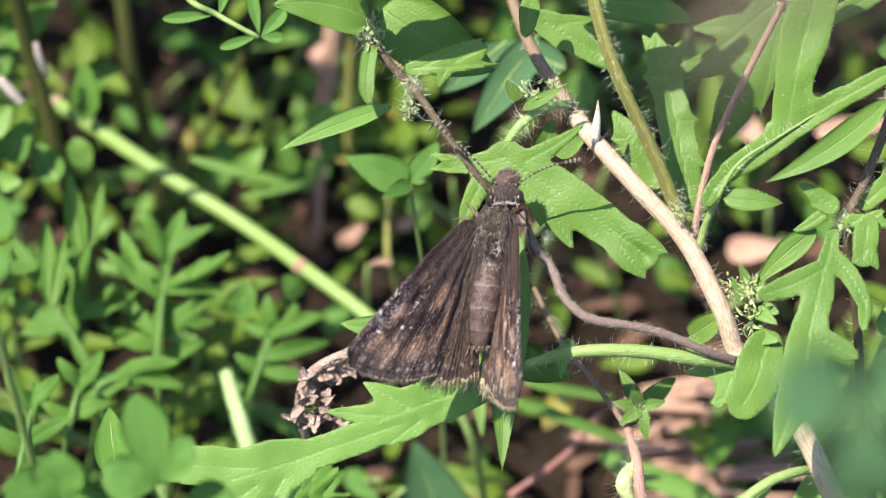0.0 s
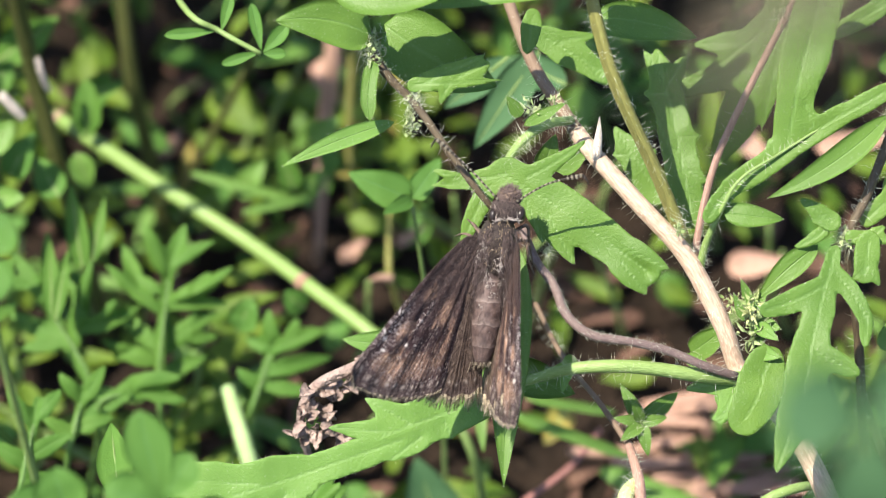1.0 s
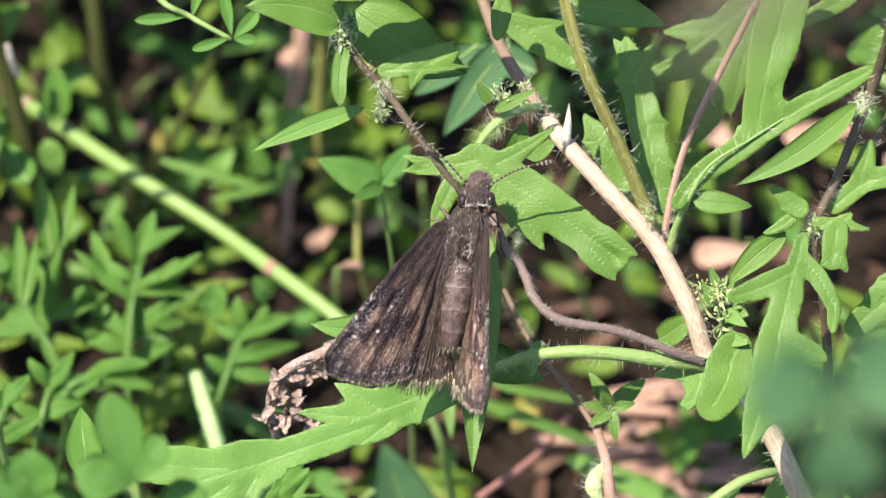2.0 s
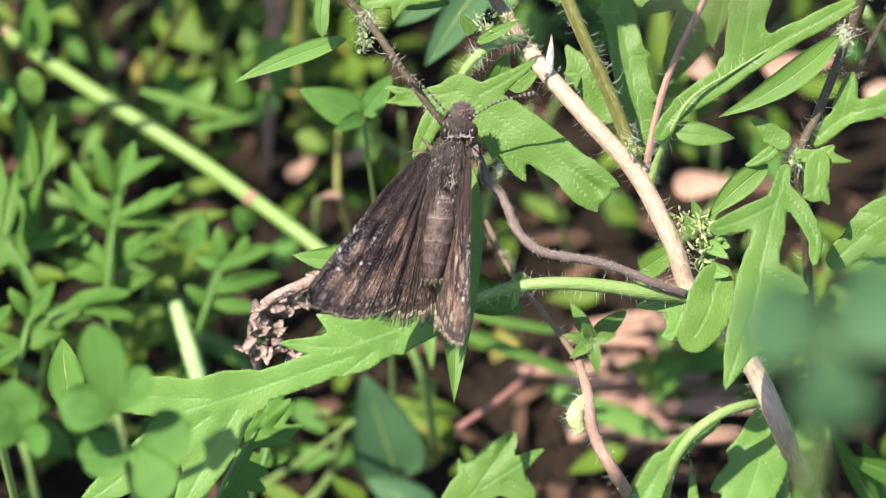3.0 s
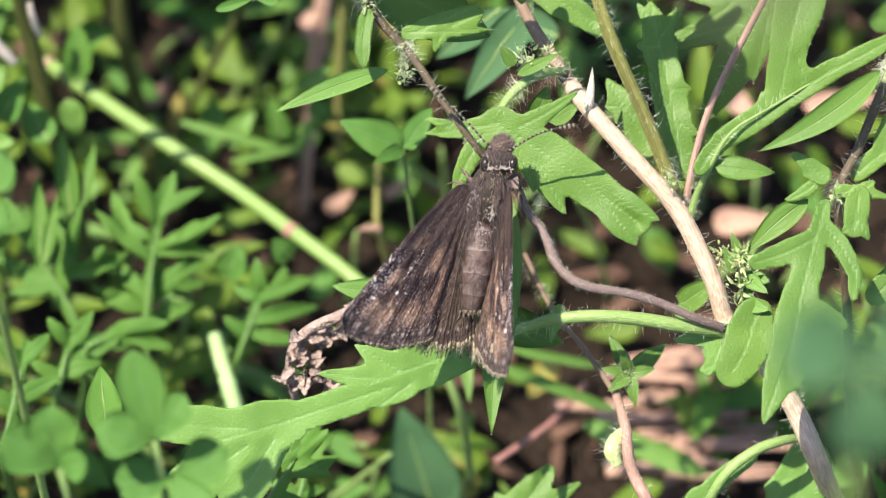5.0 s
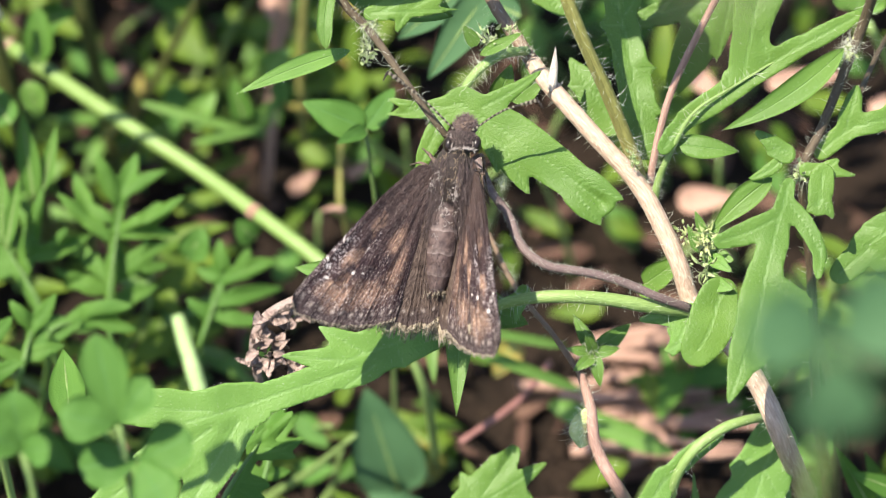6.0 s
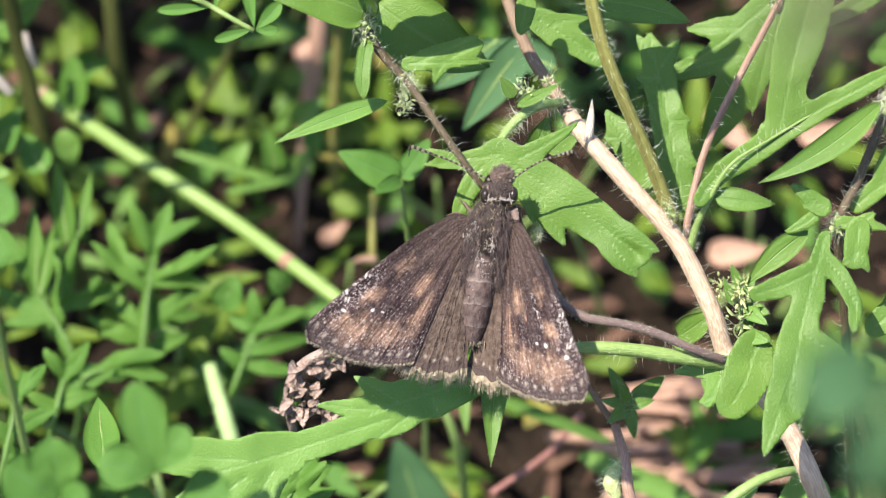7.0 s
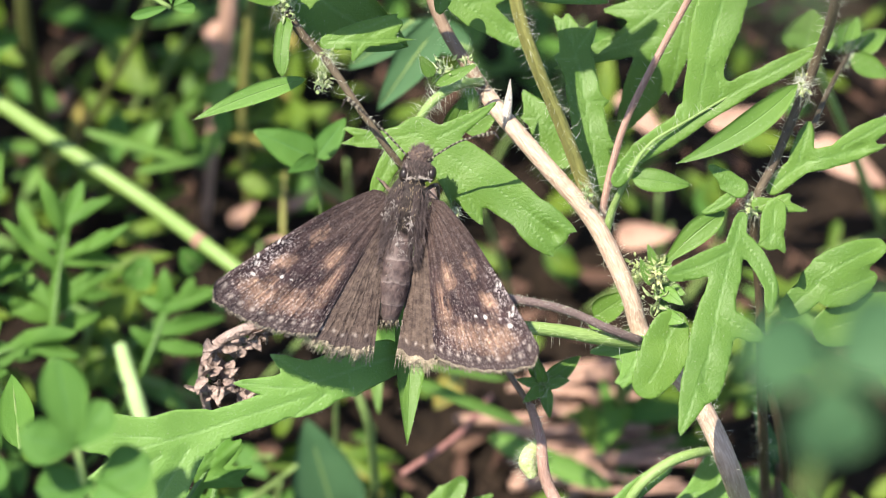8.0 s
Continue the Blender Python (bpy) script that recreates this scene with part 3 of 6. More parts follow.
def lobed(name, mat, parent, bones, label="", fillet=0.5, fold=0.12, ripple=0.35, step=0.34, thick=0.16, edge=0.03):
    """A cut leaf as one sheet: the smooth union of tapering lobes, each a line of points (slope mm) with its half-widths along it."""
    segs = []
    for pts, radii in bones:
        line = spline(pts, 4)
        rad = np.interp(np.linspace(0, 1, len(line)), np.linspace(0, 1, len(radii)), radii)
        n = len(line) - 1
        segs += [(*line[i], *line[i + 1], rad[i], rad[i + 1], i / n, (i + 1) / n) for i in range(n)]
    q = np.array(segs)
    lo = np.minimum(q[:, 0:2], q[:, 3:5]).min(0) - q[:, 6:8].max() - 0.5
    hi = np.maximum(q[:, 0:2], q[:, 3:5]).max(0) + q[:, 6:8].max() + 0.5
    nx, ny = (np.ceil((hi - lo) / step).astype(int) + 1)
    gx, gy = np.meshgrid(lo[0] + np.arange(nx) * step, lo[1] + np.arange(ny) * step, indexing="ij")
    p = np.stack([gx.ravel(), gy.ravel()], 1)
    ph = lo.sum()

    def field(p):
        """Signed distance, height, distance to the nearest rib and place along it."""
        a, d = q[None, :, 0:2], q[None, :, 3:5] - q[None, :, 0:2]
        s = (((p[:, None] - a) * d).sum(2) / ((d**2).sum(2) + 1e-9)).clip(0, 1)
        off = p[:, None] - a - d * s[..., None]
        dist = np.sqrt((off**2).sum(2))
        sd = dist - (q[None, :, 6] * (1 - s) + q[None, :, 7] * s)
        m = sd.min(1)
        soft = m - np.log(np.exp(-(sd - m[:, None]) / (fillet * 0.35)).sum(1)) * fillet * 0.12
        soft = soft + edge * (np.sin(p[:, 0] * 3.1 + ph) * np.sin(p[:, 1] * 2.7 + 1.3 * ph) + 0.5 * np.sin(p[:, 0] * 6.7 + p[:, 1] * 5.3))
        wt = 1 / (dist + 0.35) ** 4
        z = (wt * (q[None, :, 2] * (1 - s) + q[None, :, 5] * s)).sum(1) / wt.sum(1)
        k = dist.argmin(1)
        r = np.arange(len(p))
        return soft, z, dist[r, k], q[k, 8] * (1 - s[r, k]) + q[k, 9] * s[r, k]

    soft = field(p)[0].reshape(nx, ny)
    pts, ids, faces = [], {}, []

    def corner(i, j):
        if (i, j) not in ids:
            ids[i, j] = len(pts)
            pts.append((gx[i, j], gy[i, j]))
        return ids[i, j]

    def cut(i, j, k, m):
        key = (i, j, k, m) if (i, j) < (k, m) else (k, m, i, j)
        if key not in ids:
            a, b = soft[key[0], key[1]], soft[key[2], key[3]]
            t = a / (a - b)
            ids[key] = len(pts)
            pts.append((gx[key[0], key[1]] * (1 - t) + gx[key[2], key[3]] * t, gy[key[0], key[1]] * (1 - t) + gy[key[2], key[3]] * t))
        return ids[key]

    inside = soft < 0
    some = inside[:-1, :-1] | inside[1:, :-1] | inside[1:, 1:] | inside[:-1, 1:]
    for i, j in zip(*np.nonzero(some)):
        ring = ((i, j), (i + 1, j), (i + 1, j + 1), (i, j + 1))
        face = []
        for c in range(4):
            a, b = ring[c], ring[(c + 1) % 4]
            if inside[a]:
                face.append(corner(*a))
            if inside[a] != inside[b]:
                face.append(cut(*a, *b))
        if len(face) > 2:
            faces.append(tuple(face))
    pts = np.array(pts)
    sd, z, dist, along = field(pts)
    lift = np.array([noise.noise(Vector((x * 0.28 + ph, y * 0.28, 0.5))) for x, y in pts])
    z = z + fold * dist + ripple * lift
    rim = thick * (1 - 0.8 * np.exp(sd * 4))
    count = {}
    for f in faces:
        for a, b in zip(f, f[1:] + f[:1]):
            count[a, b] = 1
    n = len(pts)
    every = list(faces) + [tuple(i + n for i in f[::-1]) for f in faces] + [(b, a, a + n, b + n) for a, b in count if (b, a) not in count]
    g = Geo()
    # the place within its lobe gives the ribs: across in quarter millimetres from the midrib
    uv = [(a, 0.5 + d / 5.0) for a, d in zip(along, dist)]
    g.add([S((x, y, h + t / 2)) for (x, y), h, t in zip(pts, z, rim)] + [S((x, y, h - t / 2)) for (x, y), h, t in zip(pts, z, rim)], every, uv + uv)
    ob = part(name, g, mat, parent, label)
    if mat in FUZZY_LEAVES:
        rng = random.Random(n)
        rims = []
        for a, b in count:
            if (b, a) not in count:
                way = Vector((pts[b][1] - pts[a][1], pts[a][0] - pts[b][0], 0))
                if way.length > 0 and rng.random() < way.length * 2.0:
                    rims.append((Vector((*pts[a], z[a])), way.normalized()))
        tops = [Vector((*pts[k], z[k] + 0.08)) for k in range(n) if rng.random() < 0.07]
        fuzz(ob, rims, tops, n)
    return ob


def cutleaf(name, mat, parent, w, lobes, label="", slope=(0.0, 0.0), droop=0.2, neck=0.8, lift=0.03, **more):
    """A cut leaf at height w (slope mm) from its lobes: base, tip, half-width, then bow to the left and bluntness of the tip."""
    cu, cv = sum(q[0] for q in lobes) / len(lobes), sum(q[1] for q in lobes) / len(lobes)
    bones = []
    for k, (u0, v0, u1, v1, r, *extra) in enumerate(lobes):
        bow, blunt = (extra + [0.0, 0.05])[0], (extra + [0.0, 0.05][len(extra):])[1]
        d = Vector((u1 - u0, v1 - v0, 0))
        line = []
        for s in (0, 0.35, 0.7, 1):
            p = Vector((u0, v0, 0)) + d * s + Vector((-d.y, d.x, 0)).normalized() * (bow * 4 * s * (1 - s))
            p.z = w + slope[0] * (p.x - cu) + slope[1] * (p.y - cv) + droop * d.length * (0.45 * s - 0.8 * s * s) + lift * d.length * math.sin(k * 2.1) * s
            line.append(p)
        bones.append((line, [neck * r, r, r * (0.68 + 0.3 * blunt), r * blunt] if blunt > 0.06 else [r, 0.86 * r, 0.46 * r, 0.02]))
    return lobed(name, mat, parent, bones, label, **more)


def B(base, tip, width, shape="lance", **more):
    return dict(base=base, tip=tip, width=width, shape=shape, **more)


def stem(name, mat, parent, pts, radii, hair=0, length=1.3, seed=1, label="", sides=9, n=6):
    g = Geo()
    line, rad = tube(g, pts, radii, sides, n)
    ob = part(name, g, mat, parent, label)
    if hair:
        h = Geo()
        hairs(h, line, rad, int(hair * 1.7), length, random.Random(seed))
        tagged(part("hairs", h, "hair", ob, "fine pale bristles"), kind="stuff")
    return ob


def fuzzy(name, parent, p, size, count, seed, mat="bud", spikes=26, length=1.5):
    """A tight knot of small buds and scales at a node, with bristles."""
    rng = random.Random(seed)
    g = Geo()
    for k in range(int(count * 1.8)):
        o = Vector((rng.gauss(0, 0.20), rng.gauss(0, 0.30), rng.gauss(0, 0.20))) * size
        d = (o.normalized() + Vector((rng.gauss(0, 0.4), rng.gauss(0.2, 0.4), 0.4))).normalized()
        q = Vector(p) + o
        if k % 2:
            r, ln = rng.uniform(0.06, 0.15), rng.uniform(0.25, 0.55)
            tube(g, [q - d * ln * 0.5, q, q + d * ln * 0.6], [r * 0.5, r, r * 0.25], 6, 3)
        else:
            blade(g, q - d * size * 0.15, q + d * size * rng.uniform(0.15, 0.36), size * rng.uniform(0.12, 0.26), rng.choice(("ovate", "lance")), fold=0.5, arch=rng.uniform(-0.1, 0.2) * size, tilt=rng.uniform(-80, 80), face=(rng.uniform(-1, 1), rng.uniform(-1, 1), 0.6), n=6, m=4, thick=0.14)
    ob = part(name, g, mat, parent)
    h = Geo()
    for _ in range(int(spikes * 2.0)):
        d = Vector([rng.gauss(0, 1) for _ in range(3)]).normalized()
        q = Vector(p) + Vector((rng.gauss(0, 0.22), rng.gauss(0, 0.34), rng.gauss(0, 0.2))) * size
        bristle(h, S(q), FRAME @ d, length * rng.uniform(0.2, 0.75) * rng.choice((0.6, 0.8, 1.0, 1.7)), 0.012, rng, 1.4)
    tagged(part("hairs", h, "hair", ob, "fine pale bristles"), kind="stuff")
    return ob


# ---- ground ----
def ground():
    g = Geo()
    rings, spokes = 90, 72
    for i in range(rings + 1):
        r = 0.004 * (1.125**i)
        for j in range(spokes):
            a = 2 * math.pi * j / spokes
            x, y = r * math.cos(a), 0.08 + r * math.sin(a)
            z = 0.004 * noise.noise(Vector((x * 60, y * 60, 0))) + 0.0025 * noise.noise(Vector((x * 190, y * 190, 5)))
            g.v.append((x, y, z * (1 if r < 0.5 else 0.5 / r) if r < 30 else 0))
            g.uv.append((x * 20, y * 20))
    g.f.append(tuple(range(spokes)))
    for i in range(rings):
        for j in range(spokes):
            a, b = i * spokes + j, i * spokes + (j + 1) % spokes
            g.f.append((a, a + spokes, b + spokes, b))
    tagged(part("ground", g, "soil"), "dark bare soil with crumbs under the weeds", "ground", kind="structure")


ground()
# ---- the hairy weed that the butterfly sits on ----
def main_weed():
    w = thing("ragweed_plant", S((50.1, -36.0, -60.0)), "hairy weed with a thick straw-coloured stem and lobed green leaves", "plant")
    main = stem("main_stem", "straw_stem", w, [(13.3, 13.6, -4.4), (15.1, 11.1, -3.0), (19.6, 6.0, -2.0), (23.7, 1.3, -2.0), (27.1, -5.4, -2.0), (28.7, -9.7, -3.0), (32.6, -14.0, -2.0), (35.1, -17.8, -2.0), (38.2, -24.0, -6.0), (46.2, -34.5, -45.0), (51.5, -45.0, -70.0)],
                [0.82, 0.85, 0.85, 0.9, 0.9, 0.95, 1.0, 1.05, 1.1, 1.15], 420, 1.1, 1, "sun-bleached straw-coloured woody stem", 12)
    # the upper stem's shade is put into its brown colour
    stem("upper_stem", "brown_and_shaded_stem", w, [(5.5, 31.8, -16.0), (9.0, 21.2, -10.0), (12.1, 15.6, -5.6), (13.6, 13.2, -4.2)], [0.55, 0.6, 0.68, 0.72], 60, 1.0, 14, "upper part of the stem, shade put into its brown", 12)
    g = Geo()
    tube(g, [(15.0, 10.4, -3.0), (15.1, 11.5, -2.0), (15.3, 13.1, -1.6), (15.4, 14.9, -1.4)], [0.25, 0.5, 0.36, 0.04], 8)
    part("pale_bud", g, "white_bud_and_glint", w, "whitish pointed bud scale")
    stem("olive_branch", "olive_stem", w, [(13.8, 27.9, 8.0), (15.5, 20.9, 6.0), (17.4, 16.0, 4.0), (20.5, 9.8, 0.5), (22.9, 4.4, -2.4), (23.8, 2.1, -3.4)], [0.6, 0.65, 0.65, 0.7, 0.6], 150, 1.2, 2, "olive-brown hairy side stem")
    stem("pink_branch", "pink_stem", w, [(24.4, 0.8, -3.2), (24.8, 3.4, -3.4), (25.6, 7.2, -3.6), (27.0, 11.6, -3.8), (29.9, 17.6, -3.8), (33.5, 24.6, -3.0), (35.4, 28.7, -1.0)], [0.38, 0.37, 0.35, 0.34, 0.32], 90, 1.0, 3, "reddish side stem")
    # knot of buds at the fork and lower down
    fuzzy("bud", w, (22.7, 4.1, 0.0), 1.6, 9, 4, spikes=20)
    fuzzy("bud", w, (29.4, -3.2, 2), 2.3, 22, 5, "bract", spikes=18, length=0.9)
    fuzzy("bud", w, (27.6, -2.8, -1), 1.8, 10, 57, "bract", spikes=14, length=0.9)
    fuzzy("bud", w, (29.7, -5.8, 1), 2.9, 26, 55, "bud", spikes=20, length=0.9)
    leaf("leaf", "leaf_pale", w, B((29.6, -7.4, 1), (32, -8.1, 3), 1.7, "ovate", arch=0.2), B((29.9, -5, 1), (31.8, -6.5, 3), 1.5, "ovate", arch=0.2), B((28.8, -4.7, 1), (27.7, -2, 2), 1.0, "lance"), label="small leaves round the buds")
    leaf("leaf", "leaf_pale", w, B((29.6, -3.4, 0.0), (31.0, -1.5, 1.0), 1.3, "ovate"), B((29.6, -3.4, 0.0), (28.5, -0.7, 1.0), 1.1, "lance"), B((30.2, -4.7, 0.0), (32.2, -5.5, 1.0), 1.5, "ovate"), B((29.9, -4.2, 0.0), (30.4, -7.7, 1.0), 1.6, "ovate"), B((29.4, -3.1, 0.0), (31.7, -3.4, 1.0), 1.2, "lance"), label="small leaves round the buds")
    fuzzy("bud", w, (8.9, 15.4, 1.0), 2.0, 18, 6, spikes=30)
    fuzzy("bud", w, (11.1, 16.2, 0.0), 1.5, 10, 7, spikes=16)
    # winged leaf stalk that rises from the fork, with the tall lobe on it
    stem("leaf_stalk", "green_stem", w, [(24.8, -0.2, -3.0), (25.4, 2.7, -1.0), (26.6, 5.7, 1.5), (28.4, 8.7, 3.0), (32.2, 11.1, 2.6), (37.0, 14.0, 2.0), (42.7, 17.1, 0.0)], [0.45, 0.38, 0.26, 0.15, 0.13, 0.12, 0.1], 120, 1.2, 8, "pale green winged leaf stalk")
    cutleaf("leaf", "leaf", w, 2.2, [(25.5, 5.2, 28.1, 8.4, 0.8, 0.16, 0.9), (27.6, 8, 32.9, 11.6, 1.12, -0.11, 1), (31.8, 10.9, 38.2, 14.8, 1.07, 0, 0.9), (37.7, 14.4, 43.6, 17.6, 0.91, 0, 0.6), (32.9, 11.9, 34.4, 20.4, 1.71, 0, 0.9), (33.7, 17.2, 36.2, 26.3, 2.3, 0, 0.9), (35.3, 13.5, 34.6, 15.6, 0.85, 0), (31.8, 10.8, 31.2, 12.4, 0.75, 0)], "tall lobed leaf blade in full sun", slope=(0.0, 0.1), droop=0.05)
    leaf("leaf", "leaf", w, B((26.9, 5.6, 1.0), (32.6, 4.9, 1.0), 2.3, "ovate", bow=0.15, arch=0.4, tilt=-12))
    # leaf under the butterfly's head: several lobes
    cutleaf("leaf", "leaf", w, 0.5, [(6.5, 9.3, 19.6, 0.1, 2.2, 0.27, 0.6), (17.5, 2.3, 21.7, 0.3, 1.29, 0), (17.2, 0.9, 19.6, -2.1, 1.29, 0), (10.3, 5.7, 12.8, 0.7, 1.45, 0), (7.6, 8.4, 9.9, 2.7, 0.86, 0.16), (6.5, 9.5, -0.8, 8.5, 1.07, 0.21), (2.5, 8.8, -0.6, 10, 0.54, 0), (4.9, 8.4, 2.3, 3, 0.97, -0.16, 0.3), (8.4, 9.1, 14.2, 12.7, 0.91, -0.21)], "broad lobed leaf with a nibbled tip", slope=(0.08, 0.0), droop=0.12)
    stem("leaf_stalk", "green_stem", w, [(12.8, 14.7, -4.0), (10.3, 14.2, -1.0), (8.1, 12.7, 0.0), (6.5, 10.6, -0.5), (5.7, 9.0, -1.0)], [0.45, 0.5, 0.42, 0.16], 150, 1.6, 9, "arched hairy leaf stalk")
    leaf("leaf", "leaf", w, B((9.7, 9.8, -3.0), (11.2, 13.3, -2.0), 2.2, "ovate", arch=0.3, tilt=15), B((11.2, 9.8, -3.0), (14.6, 12.4, -4.0), 2.4, "ovate"))
    leaf("leaf", "leaf", w, B((8.1, 14.0, 1.0), (12.2, 16.1, 2.0), 1.3, "lance", arch=0.4), B((7.8, 14.8, 2.0), (6.5, 16.7, 3.0), 1.3, "ovate"), label="small young leaf tip")
    # upright long leaf behind the olive branch and its neighbours
    cutleaf("leaf", "leaf", w, -6.0, [(24.3, 5.5, 22.5, 16.6, 1.7, 0, 0.8), (22.7, 14.4, 21.3, 21.4, 1.59, 0, 0.2), (23.1, 13, 25.4, 13.1, 0.77, 0), (23.8, 9.9, 26, 8.7, 0.77, 0), (22.3, 18.2, 24.2, 21.1, 0.93, 0), (21.8, 18.8, 20, 21.5, 0.82, 0), (22.3, 17.1, 19.9, 17.4, 0.82, 0), (22.6, 11.4, 21.2, 14.8, 0.77, 0)], "long upright lobed leaf", slope=(0.0, -0.12), droop=0.08)
    cutleaf("leaf", "leaf", w, -8.0, [(21.2, 7.8, 17.2, 14.1, 1.6, 0, 0.1), (19.7, 10.6, 21.1, 12, 0.77, 0), (18.8, 11.2, 17, 11.6, 0.66, 0)], "small leaf between the stems")
    cutleaf("leaf", "leaf", w, -8.0, [(10.6, 22.9, 16.1, 19.5, 1.55, 0, 0.2), (14.2, 20.8, 16.4, 18.2, 0.94, 0), (11.9, 22.6, 15.4, 23.2, 0.83, 0), (15.8, 20, 18.7, 17.1, 0.77, 0.17)], "small lobed leaf partly in shade")
    cutleaf("leaf", "leaf", w, -1.0, [(9.1, 24.5, 8.6, 21.3, 0.92, 0, 0.4)], "small oval leaf before the upper stem")
    leaf("leaf", "leaf", w, B((14.8, 24.1, 2.0), (24.6, 22.2, 0.0), 3.6, "ovate", arch=0.6, bow=-0.4, n=16), label="oval leaf at a stem joint")
    # leaves at the top joint of the reddish branch
    cutleaf("leaf", "leaf", w, -4.0, [(38.2, 22.9, 47.1, 28.4, 0.92, -0.31, 0.3), (42.2, 25.4, 43.8, 27.0, 0.66, 0)], "narrow leaf at the top joint")
    cutleaf("leaf", "leaf", w, -4.0, [(33.6, 24.4, 38.9, 27.4, 1.09, 0.21), (36.7, 26.0, 37.7, 23.8, 0.77, 0)], "small leaf at the top joint")
    fuzzy("bud", w, (33.2, 24.6, -3.0), 1.6, 10, 16, spikes=30, length=1.4)
    # lobed leaf behind the red branch, mostly shaded
    cutleaf("leaf", "leaf", w, -9.0, [(34.1, 26.7, 31.8, 14, 1.99, 0), (33.9, 25.6, 25.5, 18.9, 1.5, 0.28), (32.8, 22.8, 27.4, 11.1, 2.44, 0.17, 0.3), (30.3, 19.8, 20.1, 16.4, 1.44, -0.22), (30.3, 22.3, 25, 22.3, 1.33, 0)], "large lobed leaf, mostly in shade", slope=(0.15, 0.1))
    # leaf higher up on the olive branch, which shades the leaves below it
    stem("olive_branch", "olive_stem", w, [(13.8, 27.9, 8.0), (12.0, 32.0, 15.0), (9.0, 37.0, 24.0)], [0.6, 0.55, 0.5], 60, 1.2, 15, "olive-brown hairy side stem")
    cutleaf("leaf", "leaf", w, 25.0, [(1.8, 44, 2.4, 34.6, 1.22, 0, 0.3), (2.4, 35.7, 12.1, 36.6, 1.5, 0, 0.9), (10, 37.3, 11.8, 31.7, 2.55, 0, 0.5), (7.7, 38.1, 13.1, 41, 0.83, 0, 0.5), (14.4, 33.8, 12.2, 28.5, 1.09, 0, 0.4), (9.0, 37.0, 9.5, 42.0, 1.8)], "lobed leaf high on the olive branch")
    # long stalk to the big serrated leaf under the wings
    stem("leaf_stalk", "green_stem", w, [(28.6, -10.3, -2.0), (24.5, -9.8, 0.0), (20.2, -9.1, 1.0), (15.9, -8.8, 1.5), (12.1, -9.1, 1.0), (9.0, -10.0, -1.0), (3.1, -11.9, -3.0)], [0.7, 0.7, 0.66, 0.6, 0.5, 0.4], 110, 1.2, 10, "pale green winged leaf stalk")
    cutleaf("leaf", "leaf_pale", w, -0.5, [(12.7, -8.8, 2.5, -12.6, 0.59, 0, 0.9), (3.9, -12, -5.8, -15.4, 2.26, 0, 0.8), (-2.9, -14.2, -7.2, -11.7, 1.29, 0), (-4.8, -15, -10.8, -14.4, 1.08, 0), (-1.8, -15.4, -4.8, -17.6, 1.08, 0), (0.4, -14.1, 1, -15.6, 0.7, 0), (-3.7, -15.7, -13.7, -19, 1.45, 0, 1), (-13.4, -19, -19.6, -20.7, 2.53, 0, 1), (-17.4, -19.7, -29.2, -18.9, 1.94, 0, 0.3), (-17.3, -21.3, -28.5, -29, 2.26, 0, 0.35), (-14.7, -20.6, -20.3, -30.5, 1.94, 0, 0.3), (12.4, -8.4, 11.6, -11.4, 0.59, 0)], "big toothed leaf under the butterfly's wings", slope=(-0.13, 0.0), droop=0.03, fillet=0.6)
    leaf("leaf", "leaf_pale", w, B((0.9, -6.5, -8.0), (-9.5, -6.2, -6.0), 4.0, "ovate", bow=-0.4, arch=0.5, teeth=4, depth=0.12), label="light green leaf tip")
    leaf("leaf", "leaf", w, B((7.7, 2.3, -3.0), (5.9, -20.1, 1.0), 4.3, "lance", bow=0.3, arch=-0.5, fold=0.25, n=20), label="narrow hanging leaf shaded by the butterfly")
    leaf("leaf", "leaf", w, B((6.6, -9.2, -5.0), (12.9, -11.6, -4.0), 3.8, "ovate", tilt=10))
    stem("bent_stem", "fuzzy_stem", w, [(7.9, 4.4, -2.0), (9.2, 1.2, 0.0), (10.8, -1.2, 2.0), (11.9, -3.9, 3.0), (14.2, -5.8, 3.5), (17.9, -6.5, 3.0), (21.4, -7.4, 2.0), (25.0, -8.9, 1.0), (28.1, -10.0, -1.0)], [0.4, 0.42, 0.44, 0.44, 0.43, 0.42, 0.42, 0.45], 300, 0.42, 11, "purplish brown bent stem")
    fuzzy("bud", w, (10.3, 2.0, 1.0), 0.9, 8, 12, spikes=40, length=1.5)
    # leaves at the lower joint
    cutleaf("leaf", "leaf", w, 2.0, [(30.6, -8.8, 28.6, -13.8, 2.24, 0.32, 0.72), (31.2, -8.1, 30.2, -10, 1.18, 0, 0.8)], "oval leaf at the stem joint", slope=(0, -0.2))
    cutleaf("leaf", "leaf_pale", w, -1.6, [(28.5, -10.7, 23.2, -11.2, 1.19, -0.16), (27.9, -11.5, 26.5, -14.7, 1.08, 0), (27.4, -13.4, 25.9, -14.1, 0.54, 0)], "pale leaf lit from behind the joint")
    leaf("leaf", "leaf_pale", w, B((28.6, -13.7, -9.0), (26.7, -12.1, -9.0), 1.6, "ovate"))
    leaf("leaf", "leaf", w, B((24.4, -7.9, -8.0), (27.8, -5.4, -6.0), 2.6, "ovate"), B((23.8, -8.2, -8.0), (26.1, -9.2, -6.0), 1.6, "lance"))
    # curved strap leaf lower down
    stem("leaf_stalk", "green_stem", w, [(36.9, -20.8, -8), (34.3, -20.9, -5), (31.5, -21.8, -4), (28.8, -23.9, -4), (27.2, -27.1, -6), (26.8, -32.1, -12)], [0.45, 0.5, 0.52, 0.5, 0.45], 50, 1.0, 13, "curved pale green leaf stalk")
